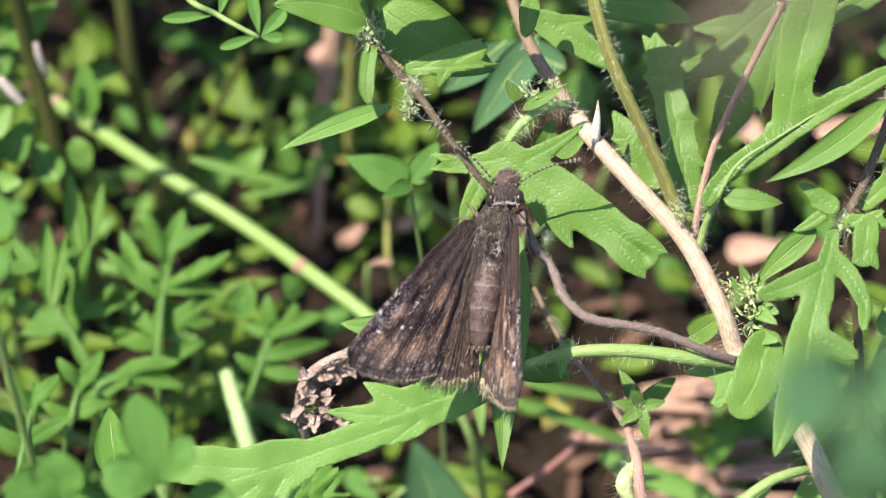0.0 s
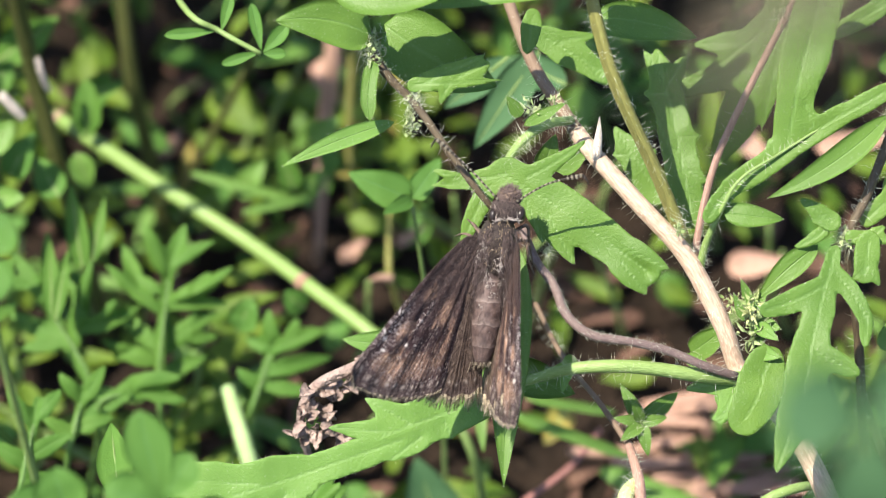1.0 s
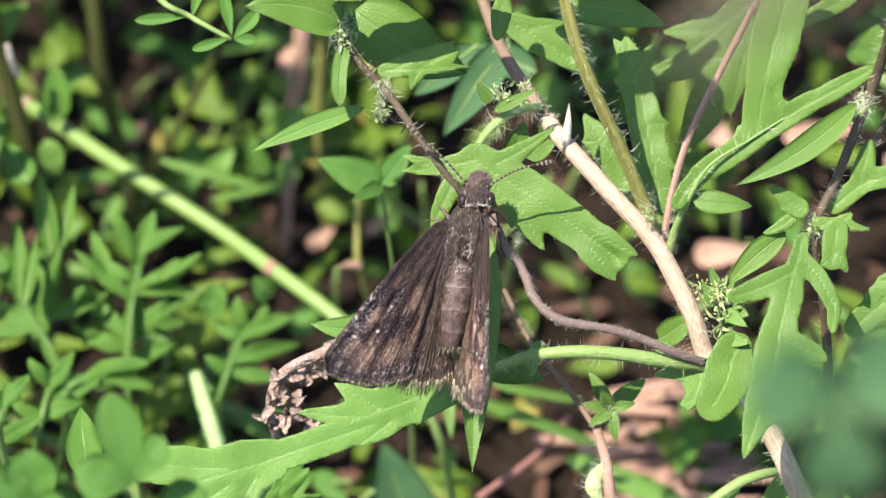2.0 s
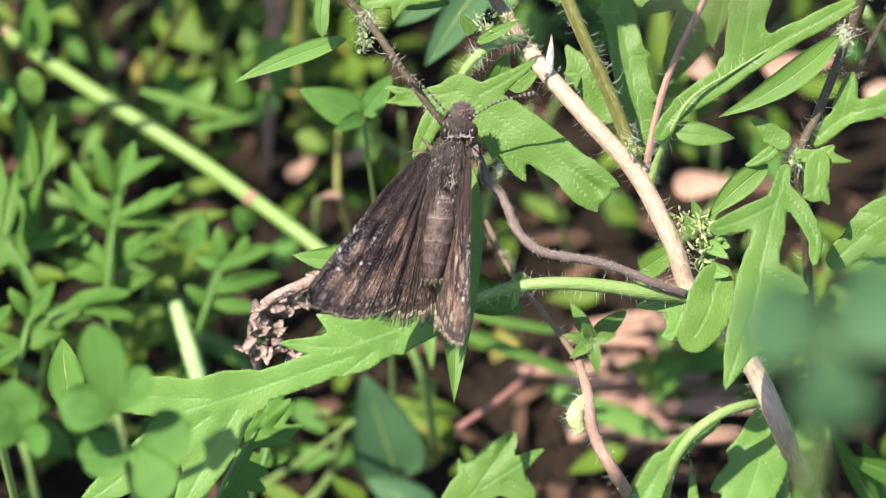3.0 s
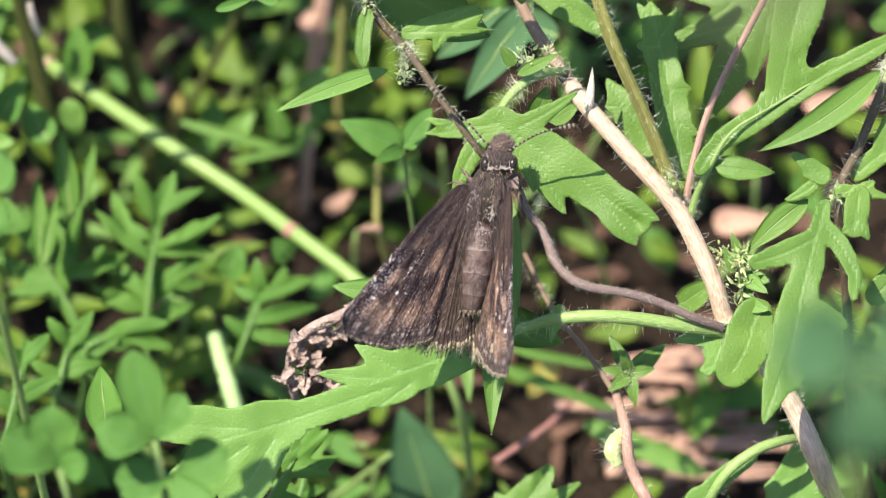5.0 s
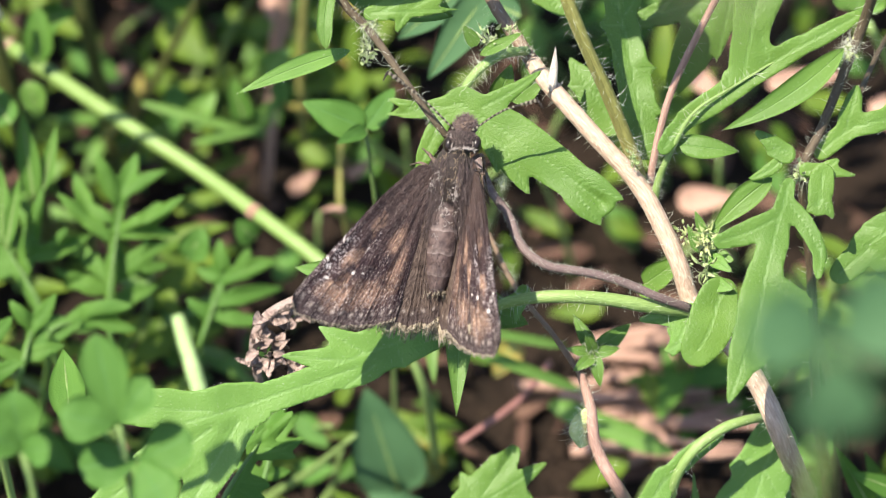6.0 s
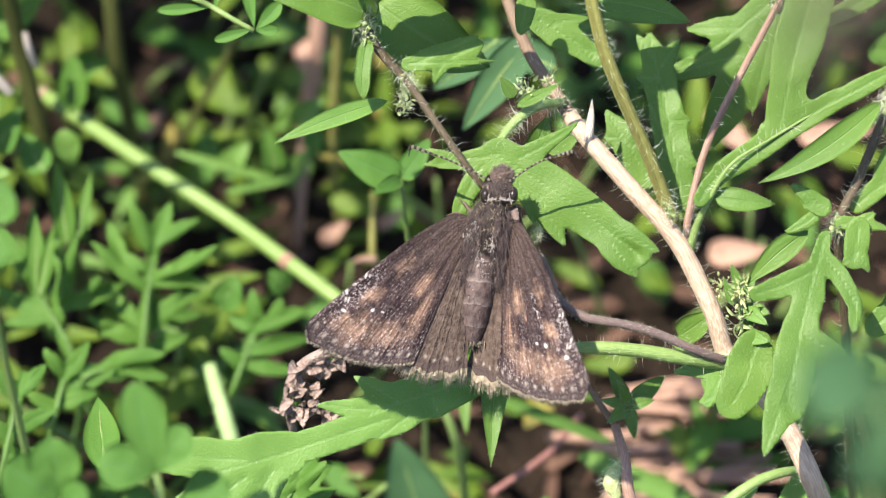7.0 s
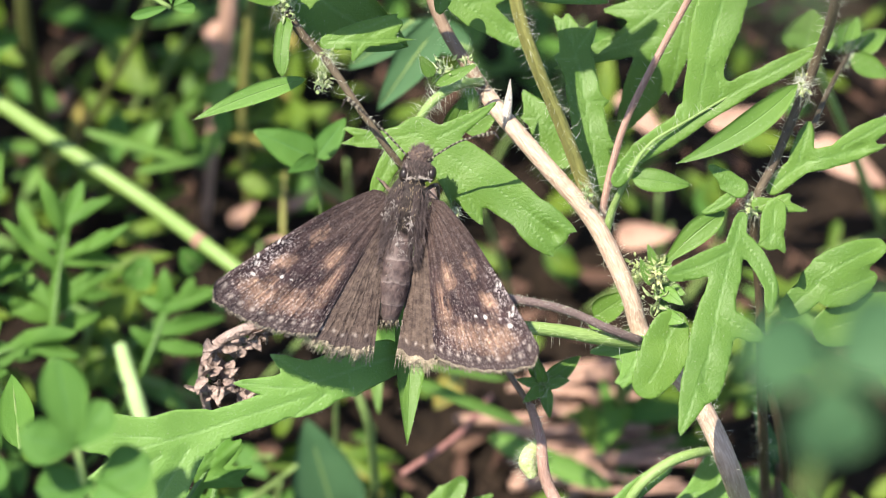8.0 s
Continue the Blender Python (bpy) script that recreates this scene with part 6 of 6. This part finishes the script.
def meadow():
    """Low growth that carries the meadow on past the weeds."""
    rng = random.Random(31)
    g = Geo()
    for _ in range(3600):
        a, r = rng.uniform(0, 6.283), 95 + 330 * rng.random() ** 1.3
        x, y = r * math.cos(a), 80 + r * math.sin(a)
        if y < -40 and abs(x) < 60:
            continue
        z = rng.uniform(0, 22)
        b = ((x, (y * 0.766 + (z - 80) * 0.643), (-y * 0.643 + (z - 80) * 0.766)))
        k = rng.uniform(0, 6.283)
        up = rng.uniform(0.1, 0.8)
        flat = Vector((math.cos(k), math.sin(k) * 0.766 + up * 0.643, -math.sin(k) * 0.643 + up * 0.766)).normalized()
        size = rng.uniform(7, 18)
        blade(g, b, Vector(b) + flat * size, size * rng.uniform(0.2, 0.5), rng.choice(("lance", "ovate", "obovate")), arch=rng.uniform(-0.5, 1.2), fold=0.25, face=(rng.uniform(-0.4, 0.4), 0.64, 0.77), n=5, m=2, seed=rng.random() * 9)
    tagged(part("undergrowth", g, "under"), "low green weeds of the meadow around", "undergrowth", kind="stuff")


def lens_grass():
    """A dry brown leaf hanging right before the lens."""
    t = thing("dry_leaf", S((14.0, 12.5, 200.0)), "dry brownish leaf close to the lens, far out of focus", "leaf")
    leaf("blade", "drab", t, B((14.2, 12.7, 200.0), (8.7, 3.7, 204.0), 2.8, "lance", arch=0.3))
    leaf("blade", "drab", t, B((14.2, 12.7, 200.0), (13.9, 6.0, 204.0), 1.9, "lance", arch=0.3))
    stem("stalk", "drab", t, [(13.9, 12.3, 200.0), (45.0, 45.0, 150.0), (75.0, 85.0, 20.0), (80.0, 100.0, -188.0)], [0.2, 0.4, 0.5, 0.6], label="thin dry stalk")
    stem("midrib", "drab", t, [(14.0, 12.5, 199.8), (11.5, 8.4, 202.2), (9.2, 4.7, 203.8)], [0.22, 0.18, 0.06])


# ---- the butterfly ----
FORE, HIND = 19.3, 13.0
TAIL = Vector((-0.178, -0.984, 0.0)).normalized()
HINGES = {"lf": (-1.0, 2.6, 1.6), "rf": (1.9, 2.3, 0.7), "lh": (-1.2, 0.6, 1.38), "rh": (1.4, 0.3, 0.5)}
# seconds and the wing tips, in mm from the hinge
LEFT_TIPS = [(0.0, -12.6, -11.6, 8.3), (3.5, -12.0, -12.3, 8.2), (4.7, -12.4, -12.1, 7.8), (5.8, -13.0, -11.9, 7.0), (6.0, -13.7, -11.8, 5.5), (6.4, -14.2, -11.6, 4.8), (6.6, -14.6, -11.1, 4.2), (6.8, -15.6, -10.2, 3.0), (7.0, -16.0, -9.9, 2.6), (7.4, -16.5, -8.9, 2.6), (8.0, -16.8, -8.1, 2.6)]
RIGHT_TIPS = [(0.0, 0.4, -15.6, 11.4), (3.5, -0.2, -16.0, 10.8), (4.7, 0.3, -16.0, 10.8), (5.8, 0.5, -16.0, 10.7), (6.0, 2.7, -15.9, 10.6), (6.2, 4.2, -15.5, 10.6), (6.6, 5.3, -15.6, 10.0), (6.8, 7.5, -15.6, 8.6), (7.0, 7.9, -15.3, 8.6), (7.4, 9.2, -14.9, 8.0), (7.6, 9.9, -14.3, 8.2), (8.0, 10.9, -13.9, 7.6)]


def wing_poses(tip, hinge_f, hinge_h):
    """Poses of the fore and hind wing of one side for a tip: both turn on the body's axis."""
    c = Vector(tip).normalized()
    out = (c - TAIL * c.dot(TAIL)).normalized()
    ang = math.acos(c.dot(TAIL))

    def at(hinge, a):
        x = TAIL * math.cos(a) + out * math.sin(a)
        y = (TAIL - x * TAIL.dot(x)).normalized()
        m = Matrix((x, y, x.cross(y))).transposed().to_4x4()
        return Matrix.Translation(Vector(hinge) * 0.001) @ m

    return at(hinge_f, ang), at(hinge_h, min(ang - 0.02, radians(52)))


def wing(name, parent, mat, length, span, radius, mirror, fringe_len, layer, fringe):
    """A fan of corrugated membrane about its hinge, with a fringe of scales along the outer edge."""
    g = Geo()
    nr, na = 26, 120
    z = -1 if mirror else 1

    def point(r, a, low):
        th = radians(span) * a
        rr = radius(a) * length * r
        th -= 0.092 * min(1, r / 0.1) * (1 - max(0.0, (r - 0.3) / 0.7) ** 1.2) / max(r, 0.04) * (1 - a) ** 2
        h = (0.07 * math.sin(a * 5 * 2 * math.pi + 1.2 * math.sin(a * 5)) + 0.012 * math.sin(a * 23 * 2 * math.pi + 3 * math.sin(a * 7))) * min(1.0, r * 1.4) + 0.5 * math.sin(math.pi * r) * (0.4 - a * 0.4) + layer
        h += 0.10 * noise.noise(Vector((r * 6, a * 5, length)))
        h -= 0.14 if low else 0
        return Vector((rr * math.cos(th), rr * math.sin(th) , h * z)) * 0.001

    w = na + 1
    for low in (False, True):
        for i in range(nr + 1):
            for j in range(na + 1):
                g.v.append(tuple(point(0.04 + 0.96 * i / nr, j / na, low)))
                g.uv.append((i / nr, j / na))
    k = (nr + 1) * w
    for i in range(nr):
        for j in range(na):
            a = i * w + j
            g.f += [(a, a + w, a + w + 1, a + 1), (k + a + 1, k + a + w + 1, k + a + w, k + a)]
        for a in (i * w, i * w + na):
            g.f.append((a, a + w, k + a + w, k + a))
    for j in range(na):
        a = nr * w + j
        g.f.append((a, a + 1, k + a + 1, k + a))
    ob = part(name, g, mat, parent, local=True)
    rng = random.Random(len(name) + mirror)
    f = Geo()
    for q in range(240):
        a = 0.06 + 0.94 * (q + rng.random()) / 241
        p0 = point(1.0, a, False)
        d = (point(1.0, a, False) - point(0.9, a, False)).normalized()
        tan = (point(1.0, min(1, a + 0.01), False) - point(1.0, a - 0.01, False)).normalized()
        ln = fringe_len * (0.35 + 0.65 * a) * rng.uniform(0.3, 1.15) * 0.001
        wd = 0.00005
        e = p0 + d * ln + tan * rng.uniform(-0.0001, 0.0001)
        up = Vector((0, 0, 0.00003))
        f.add([p0 - tan * wd - d * 0.0001, p0 + tan * wd - d * 0.0001, e + tan * wd * 0.4, e - tan * wd * 0.4, p0 - up - d * 0.0001, e - up], [(0, 1, 2, 3), (0, 4, 1), (1, 4, 5, 2), (4, 0, 3, 5), (2, 5, 3)])
    fr = part("fringe", f, fringe, ob, "pale frayed fringe of scales", local=True)
    tagged(fr, kind="stuff")
    return ob


def ellipsoid(g, c, r, axis=None, nu=18, nv=14, shape=None):
    """An ovoid (mm) whose long axis follows axis; shape(s) scales the girth along it."""
    y = Vector(axis or TAIL).normalized()
    z = Vector((0, 0, 1))
    z = (z - y * z.dot(y)).normalized()
    x = y.cross(z)
    verts, faces, uvs = [], [], []
    for i in range(nv + 1):
        t = i / nv
        s = -math.cos(math.pi * t)
        girth = math.sin(math.pi * t) * (shape(t) if shape else 1.0)
        for j in range(nu):
            a = 2 * math.pi * j / nu
            q = Vector(c) + y * (s * r[1]) + x * (girth * r[0] * math.cos(a)) + z * (girth * r[2] * math.sin(a))
            verts.append(q * 0.001)
            uvs.append((t, j / nu))
    for i in range(nv):
        for j in range(nu):
            a, b = i * nu + j, i * nu + (j + 1) % nu
            faces.append((a, b, b + nu, a + nu))
    g.add(verts, faces, uvs)


def coat(parent, c, r, count, length, seed, lean, mat="fur", thick=0.032):
    """Short hair-like scales over an ovoid, combed towards lean."""
    rng = random.Random(seed)
    g = Geo()
    y = TAIL
    z = Vector((0, 0, 1))
    x = y.cross(z)
    for _ in range(count):
        n = Vector([rng.gauss(0, 1) for _ in range(3)]).normalized()
        if n.z < -0.35:
            n.z = -n.z
        p = Vector(c) + x * n.x * r[0] + y * n.y * r[1] + z * n.z * r[2]
        d = ((x * n.x + y * n.y + z * n.z) * 0.55 + lean * rng.uniform(0.5, 1.2)).normalized()
        bristle(g, p * 0.001, d, length * rng.uniform(0.5, 1.2), thick, rng)
    tagged(part("fur", g, mat, parent, "short brown and golden hair-like scales", local=True), kind="stuff")


def butterfly():
    w = thing("butterfly", S((5.1, 0.6, 5.0)), "dark brown skipper butterfly resting on leaves", "butterfly")
    w.rotation_mode = "QUATERNION"
    w.rotation_quaternion = FRAME.to_quaternion()
    head, thorax = Vector((1.25, 5.2, 0.5)), Vector((0.15, 1.2, 0.0))
    g = Geo()
    ellipsoid(g, thorax, (1.95, 3.9, 1.8), shape=lambda t: 1.0 + 0.06 * math.sin(t * 7))
    th = part("thorax", g, "body", w, local=True)
    coat(th, thorax, (1.9, 3.85, 1.75), 2000, 0.5, 3, TAIL * 2.4)
    # long hairs that lie over the wing roots
    g = Geo()
    rng = random.Random(17)
    for _ in range(900):
        sx, y = rng.choice((-1, 1)), rng.uniform(-3.2, 3.6)
        c = Vector((thorax.x + 0.12 * (y - 1.2) + sx * rng.uniform(0.5, 2.0), y, 1.9 - 0.12 * abs(y - 1.0) + rng.gauss(0, 0.1)))
        bristle(g, c * 0.001, (TAIL + Vector((sx * rng.uniform(0.0, 0.55), 0, rng.uniform(-0.25, 0.12)))).normalized(), rng.uniform(0.6, 2.2), 0.028, rng)
    tagged(part("fur", g, "cap", th, "long brown hairs over the wing roots", local=True), kind="stuff")
    # loose pale scales over the back: gold in front, silver towards the waist
    for mat, count, seed, mid in (("gold", 210, 12, 3.0), ("silver", 230, 13, -1.0)):
        g = Geo()
        rng = random.Random(seed)
        for _ in range(count):
            x, y = rng.gauss(0, 0.85), rng.gauss(mid, 1.5)
            if abs(x) > 1.6 or not -6.0 < y < 4.6 or noise.noise(Vector((x * 1.6, y * 1.1, seed))) < -0.05:
                continue
            z = 1.8 * math.sqrt(max(0.05, 1 - (x / 1.95) ** 2 - ((y - 1.2) / 4.4) ** 2)) + 0.12
            z = max(z, 0.4 + 1.6 * math.sqrt(max(0.05, 1 - (x / 1.75) ** 2)) + 0.1)
            c = Vector((thorax.x + x + 0.12 * (y - 1.2), y, z))
            bristle(g, c * 0.001, (TAIL + Vector((rng.gauss(0, 0.4), 0, rng.uniform(-0.1, 0.35)))).normalized(), rng.uniform(0.15, 0.4), 0.028, rng)
        tagged(part("scale_patch", g, mat, th, "scattered pale %s scales" % mat, local=True), kind="stuff")
    # shining white tufts at the wing roots
    g = Geo()
    rng = random.Random(29)
    for c, spread, count in (((-1.65, 1.1, 1.9), 0.3, 36), ((0.6, 0.2, 2.15), 0.26, 30), ((-0.9, 2.0, 2.1), 0.3, 16)):
        for _ in range(count):
            q = Vector(c) + Vector((rng.gauss(0, spread * 0.6), rng.gauss(0, spread), rng.gauss(0, 0.06)))
            bristle(g, q * 0.001, (TAIL + Vector((rng.gauss(0, 0.3), 0, rng.uniform(0.0, 0.5)))).normalized(), rng.uniform(0.2, 0.45), 0.04, rng)
    tagged(part("scale_patch", g, "silver", th, "shining white tufts of scales at the wing roots", local=True), kind="stuff")
    tail0, tail1 = Vector((-0.2, 0.4, 0.5)), Vector((-1.25, -9.3, 0.35))
    ax = (tail1 - tail0)
    g = Geo()
    ellipsoid(g, (tail0 + tail1) / 2, (1.56, ax.length / 2, 1.55), ax, 22, 48,
              lambda t: (1.0 - 0.28 * max(0, t - 0.3)) * (1 + 0.045 * abs(math.sin(t * math.pi * 8)) ** 0.5) * (1.0 + 0.5 * abs(t - 0.5) ** 2))
    ab = part("abdomen", g, "abdomen", w, "greyish brown ringed abdomen", local=True)
    coat(ab, (tail0 + tail1) / 2, (1.54, 4.8, 1.51), 900, 0.26, 4, TAIL * 5.0, "cap", 0.024)
    g = Geo()
    for k in range(60):
        rng = random.Random(k)
        bristle(g, (tail1 + Vector((rng.gauss(0, 0.6), 0.5, rng.gauss(0, 0.4)))) * 0.001, (TAIL + Vector((rng.gauss(0, 0.3), 0, rng.gauss(0, 0.3)))).normalized(), rng.uniform(0.6, 1.3), 0.07, rng)
    tagged(part("tail_tuft", g, "fringe", ab, "pale tuft of scales", local=True), kind="stuff")
    g = Geo()
    ellipsoid(g, head, (1.5, 1.2, 1.35))
    hd = part("head", g, "body", w, local=True)
    coat(hd, head, (1.42, 1.15, 1.3), 800, 0.34, 5, -TAIL + Vector((0, 0, 0.4)), "cap")
    for sx in (-1.62, 1.62):
        g = Geo()
        ellipsoid(g, head + Vector((sx * 0.78, -0.35, 0.30)), (0.5, 0.8, 0.75))
        part("eye", g, "eye", hd, "black glossy eye", local=True)
    g = Geo()
    ellipsoid(g, head + Vector((0.30, 1.35, 0.25)), (1.05, 1.0, 0.75))
    pp = part("palps", g, "palp", hd, "brown furry palps", local=True)
    coat(pp, head + Vector((0.30, 1.35, 0.25)), (1.05, 1.0, 0.75), 420, 0.42, 6, -TAIL, "cap")
    # broken pale line of scales behind the head and round the inner side of each eye
    g = Geo()
    rng = random.Random(8)
    for k in range(80):
        x = rng.choice((-0.75, 0.25, 0.7)) + rng.gauss(0, 0.28)
        bristle(g, (head + Vector((x, -0.75 - 0.1 * x * x + rng.gauss(0, 0.07), 1.18 - 0.16 * x * x))) * 0.001, (Vector((rng.gauss(0, 1.0), 0.2, 0.5))).normalized(), rng.uniform(0.15, 0.4), 0.04, rng)
    for sx in (-1, 1):
        for k in range(24):
            q = rng.uniform(-0.9, 0.1) if k < 14 else rng.gauss(0.85 if sx < 0 else -0.9, 0.12)
            p = head + Vector((sx * (0.95 + 0.16 * q * q), -0.35 + 0.8 * q, 1.02 - 0.25 * q * q + rng.gauss(0, 0.05)))
            bristle(g, p * 0.001, Vector((sx * 0.2 + rng.gauss(0, 0.2), 0.8, 0.3)).normalized(), rng.uniform(0.12, 0.3), 0.035, rng)
    tagged(part("collar", g, "silver", hd, "broken pale lines of scales round the eyes", local=True), kind="stuff")
    made = {}
    fore_r = lambda a: (0.93 + 0.07 * min(1.0, a / 0.13) ** 0.5) * (1 - 0.285 * max(0.0, a - 0.12) ** 1.05) + 0.003 * math.sin(a * 50)
    hind_r = lambda a: 0.92 + 0.10 * math.sin(math.pi * a**0.8) + 0.012 * math.sin(a * 38)
    for side, mirror in (("l", False), ("r", True)):
        made[side + "h"] = wing("hindwing", w, "hindwing", HIND, 50 if mirror else 56, hind_r, mirror, 1.7, -0.08, "fringe_pale")
        made[side + "f"] = wing("forewing", w, "forewing", FORE, 36, fore_r, mirror, 0.6, 0.0, "fringe")
    for key, tip, bend in (("la", Vector((-5.8, 5.8, 0.6)), Vector((0.3, 0.3, 0.5))), ("ra", Vector((6.2, 2.4, 2.0)), Vector((-0.2, 0.9, 1.0)))):
        line = spline([(0, 0, 0), tip * 0.5 + bend * 0.5, tip], 16)
        g, p = Geo(), Geo()
        for i in range(len(line) - 1):
            a, b = line[i], line[i + 1]
            r = 0.095 if i < 24 else 0.095 + 0.12 * math.sin((i - 24) / 8 * math.pi * 0.9)
            if i % 2:
                tube(p, [a * 0.001, a.lerp(b, 0.5) * 0.001, b * 0.001], [r * 1.0, r * 1.12, r * 1.0], 7, 2, 0.0, mm=False)
        hook = line[-1]
        tube(g, [q * 0.001 for q in line[::4]] + [(hook + Vector((tip.x * 0.05, -0.25, 0.1))) * 0.001, (hook + Vector((tip.x * 0.10, -0.8, 0))) * 0.001], [0.09, 0.09, 0.09, 0.09, 0.09, 0.09, 0.11, 0.15, 0.15, 0.11, 0.04], 7, 5, 0.0, mm=False)
        made[key] = part("antenna", g, "antenna_dark", w, "thin dark antenna with pale rings", local=True)
        tagged(part("banding", p, "antenna_pale", made[key], "fine pale rings", local=True), kind="stuff")
    for pts in (((1.6, 2.2, -1.0), (3.0, 2.4, -1.0), (3.3, 0.6, -1.6), (3.9, -0.8, -2.8)), ((-1.4, 2.4, -1.0), (-2.2, 3.0, -1.6), (-2.8, 3.2, -2.6), (-3.6, 3.0, -4.4)), ((1.6, 3.0, -1.0), (3.1, 3.9, -0.6), (3.4, 2.2, -2.0), (3.7, 0.4, -3.2)), ((-1.2, 3.2, -1.0), (-1.8, 4.0, -1.8), (-2.0, 4.2, -2.8), (-2.4, 4.6, -4.4))):
        g = Geo()
        tube(g, [Vector(q) * 0.001 for q in pts], [0.2, 0.17, 0.11, 0.06], 7, 5, 0.1, mm=False)
        part("leg", g, "palp", w, "thin brown leg", local=True)
    return w, made


main_weed()
side_weed()
top_weed()
clovers()
pinnate_sprig()
stalks()
cut_plants()
narrow_leaves()
withered_flower()
undergrowth()
low_weeds()
tall_weeds()
litter()
meadow()
lens_grass()
SKIPPER, WINGS = butterfly()


def motions():
    """Both pairs of wings stay half shut, then open from about the sixth second on."""
    for side, tips in (("l", LEFT_TIPS), ("r", RIGHT_TIPS)):
        poses = [(t, wing_poses(tip, HINGES[side + "f"], HINGES[side + "h"])) for t, *tip in tips]
        walk(WINGS[side + "f"], [(t, p[0]) for t, p in poses])
        walk(WINGS[side + "h"], [(t, p[1]) for t, p in poses])
    for key, base, rows in (("la", (0.6, 6.1, 1.2), ((0.0, 0), (4.7, 0), (6.0, 4), (6.5, 18), (7.0, 22), (7.5, 8), (8.0, 2))), ("ra", (2.0, 6.0, 1.2), ((0.0, 0), (4.7, 0), (6.5, 5), (8.0, 3)))):
        walk(WINGS[key], [(t, Matrix.Translation(Vector(base) * 0.001) @ Matrix.Rotation(radians(a), 4, "Z")) for t, a in rows])


motions()
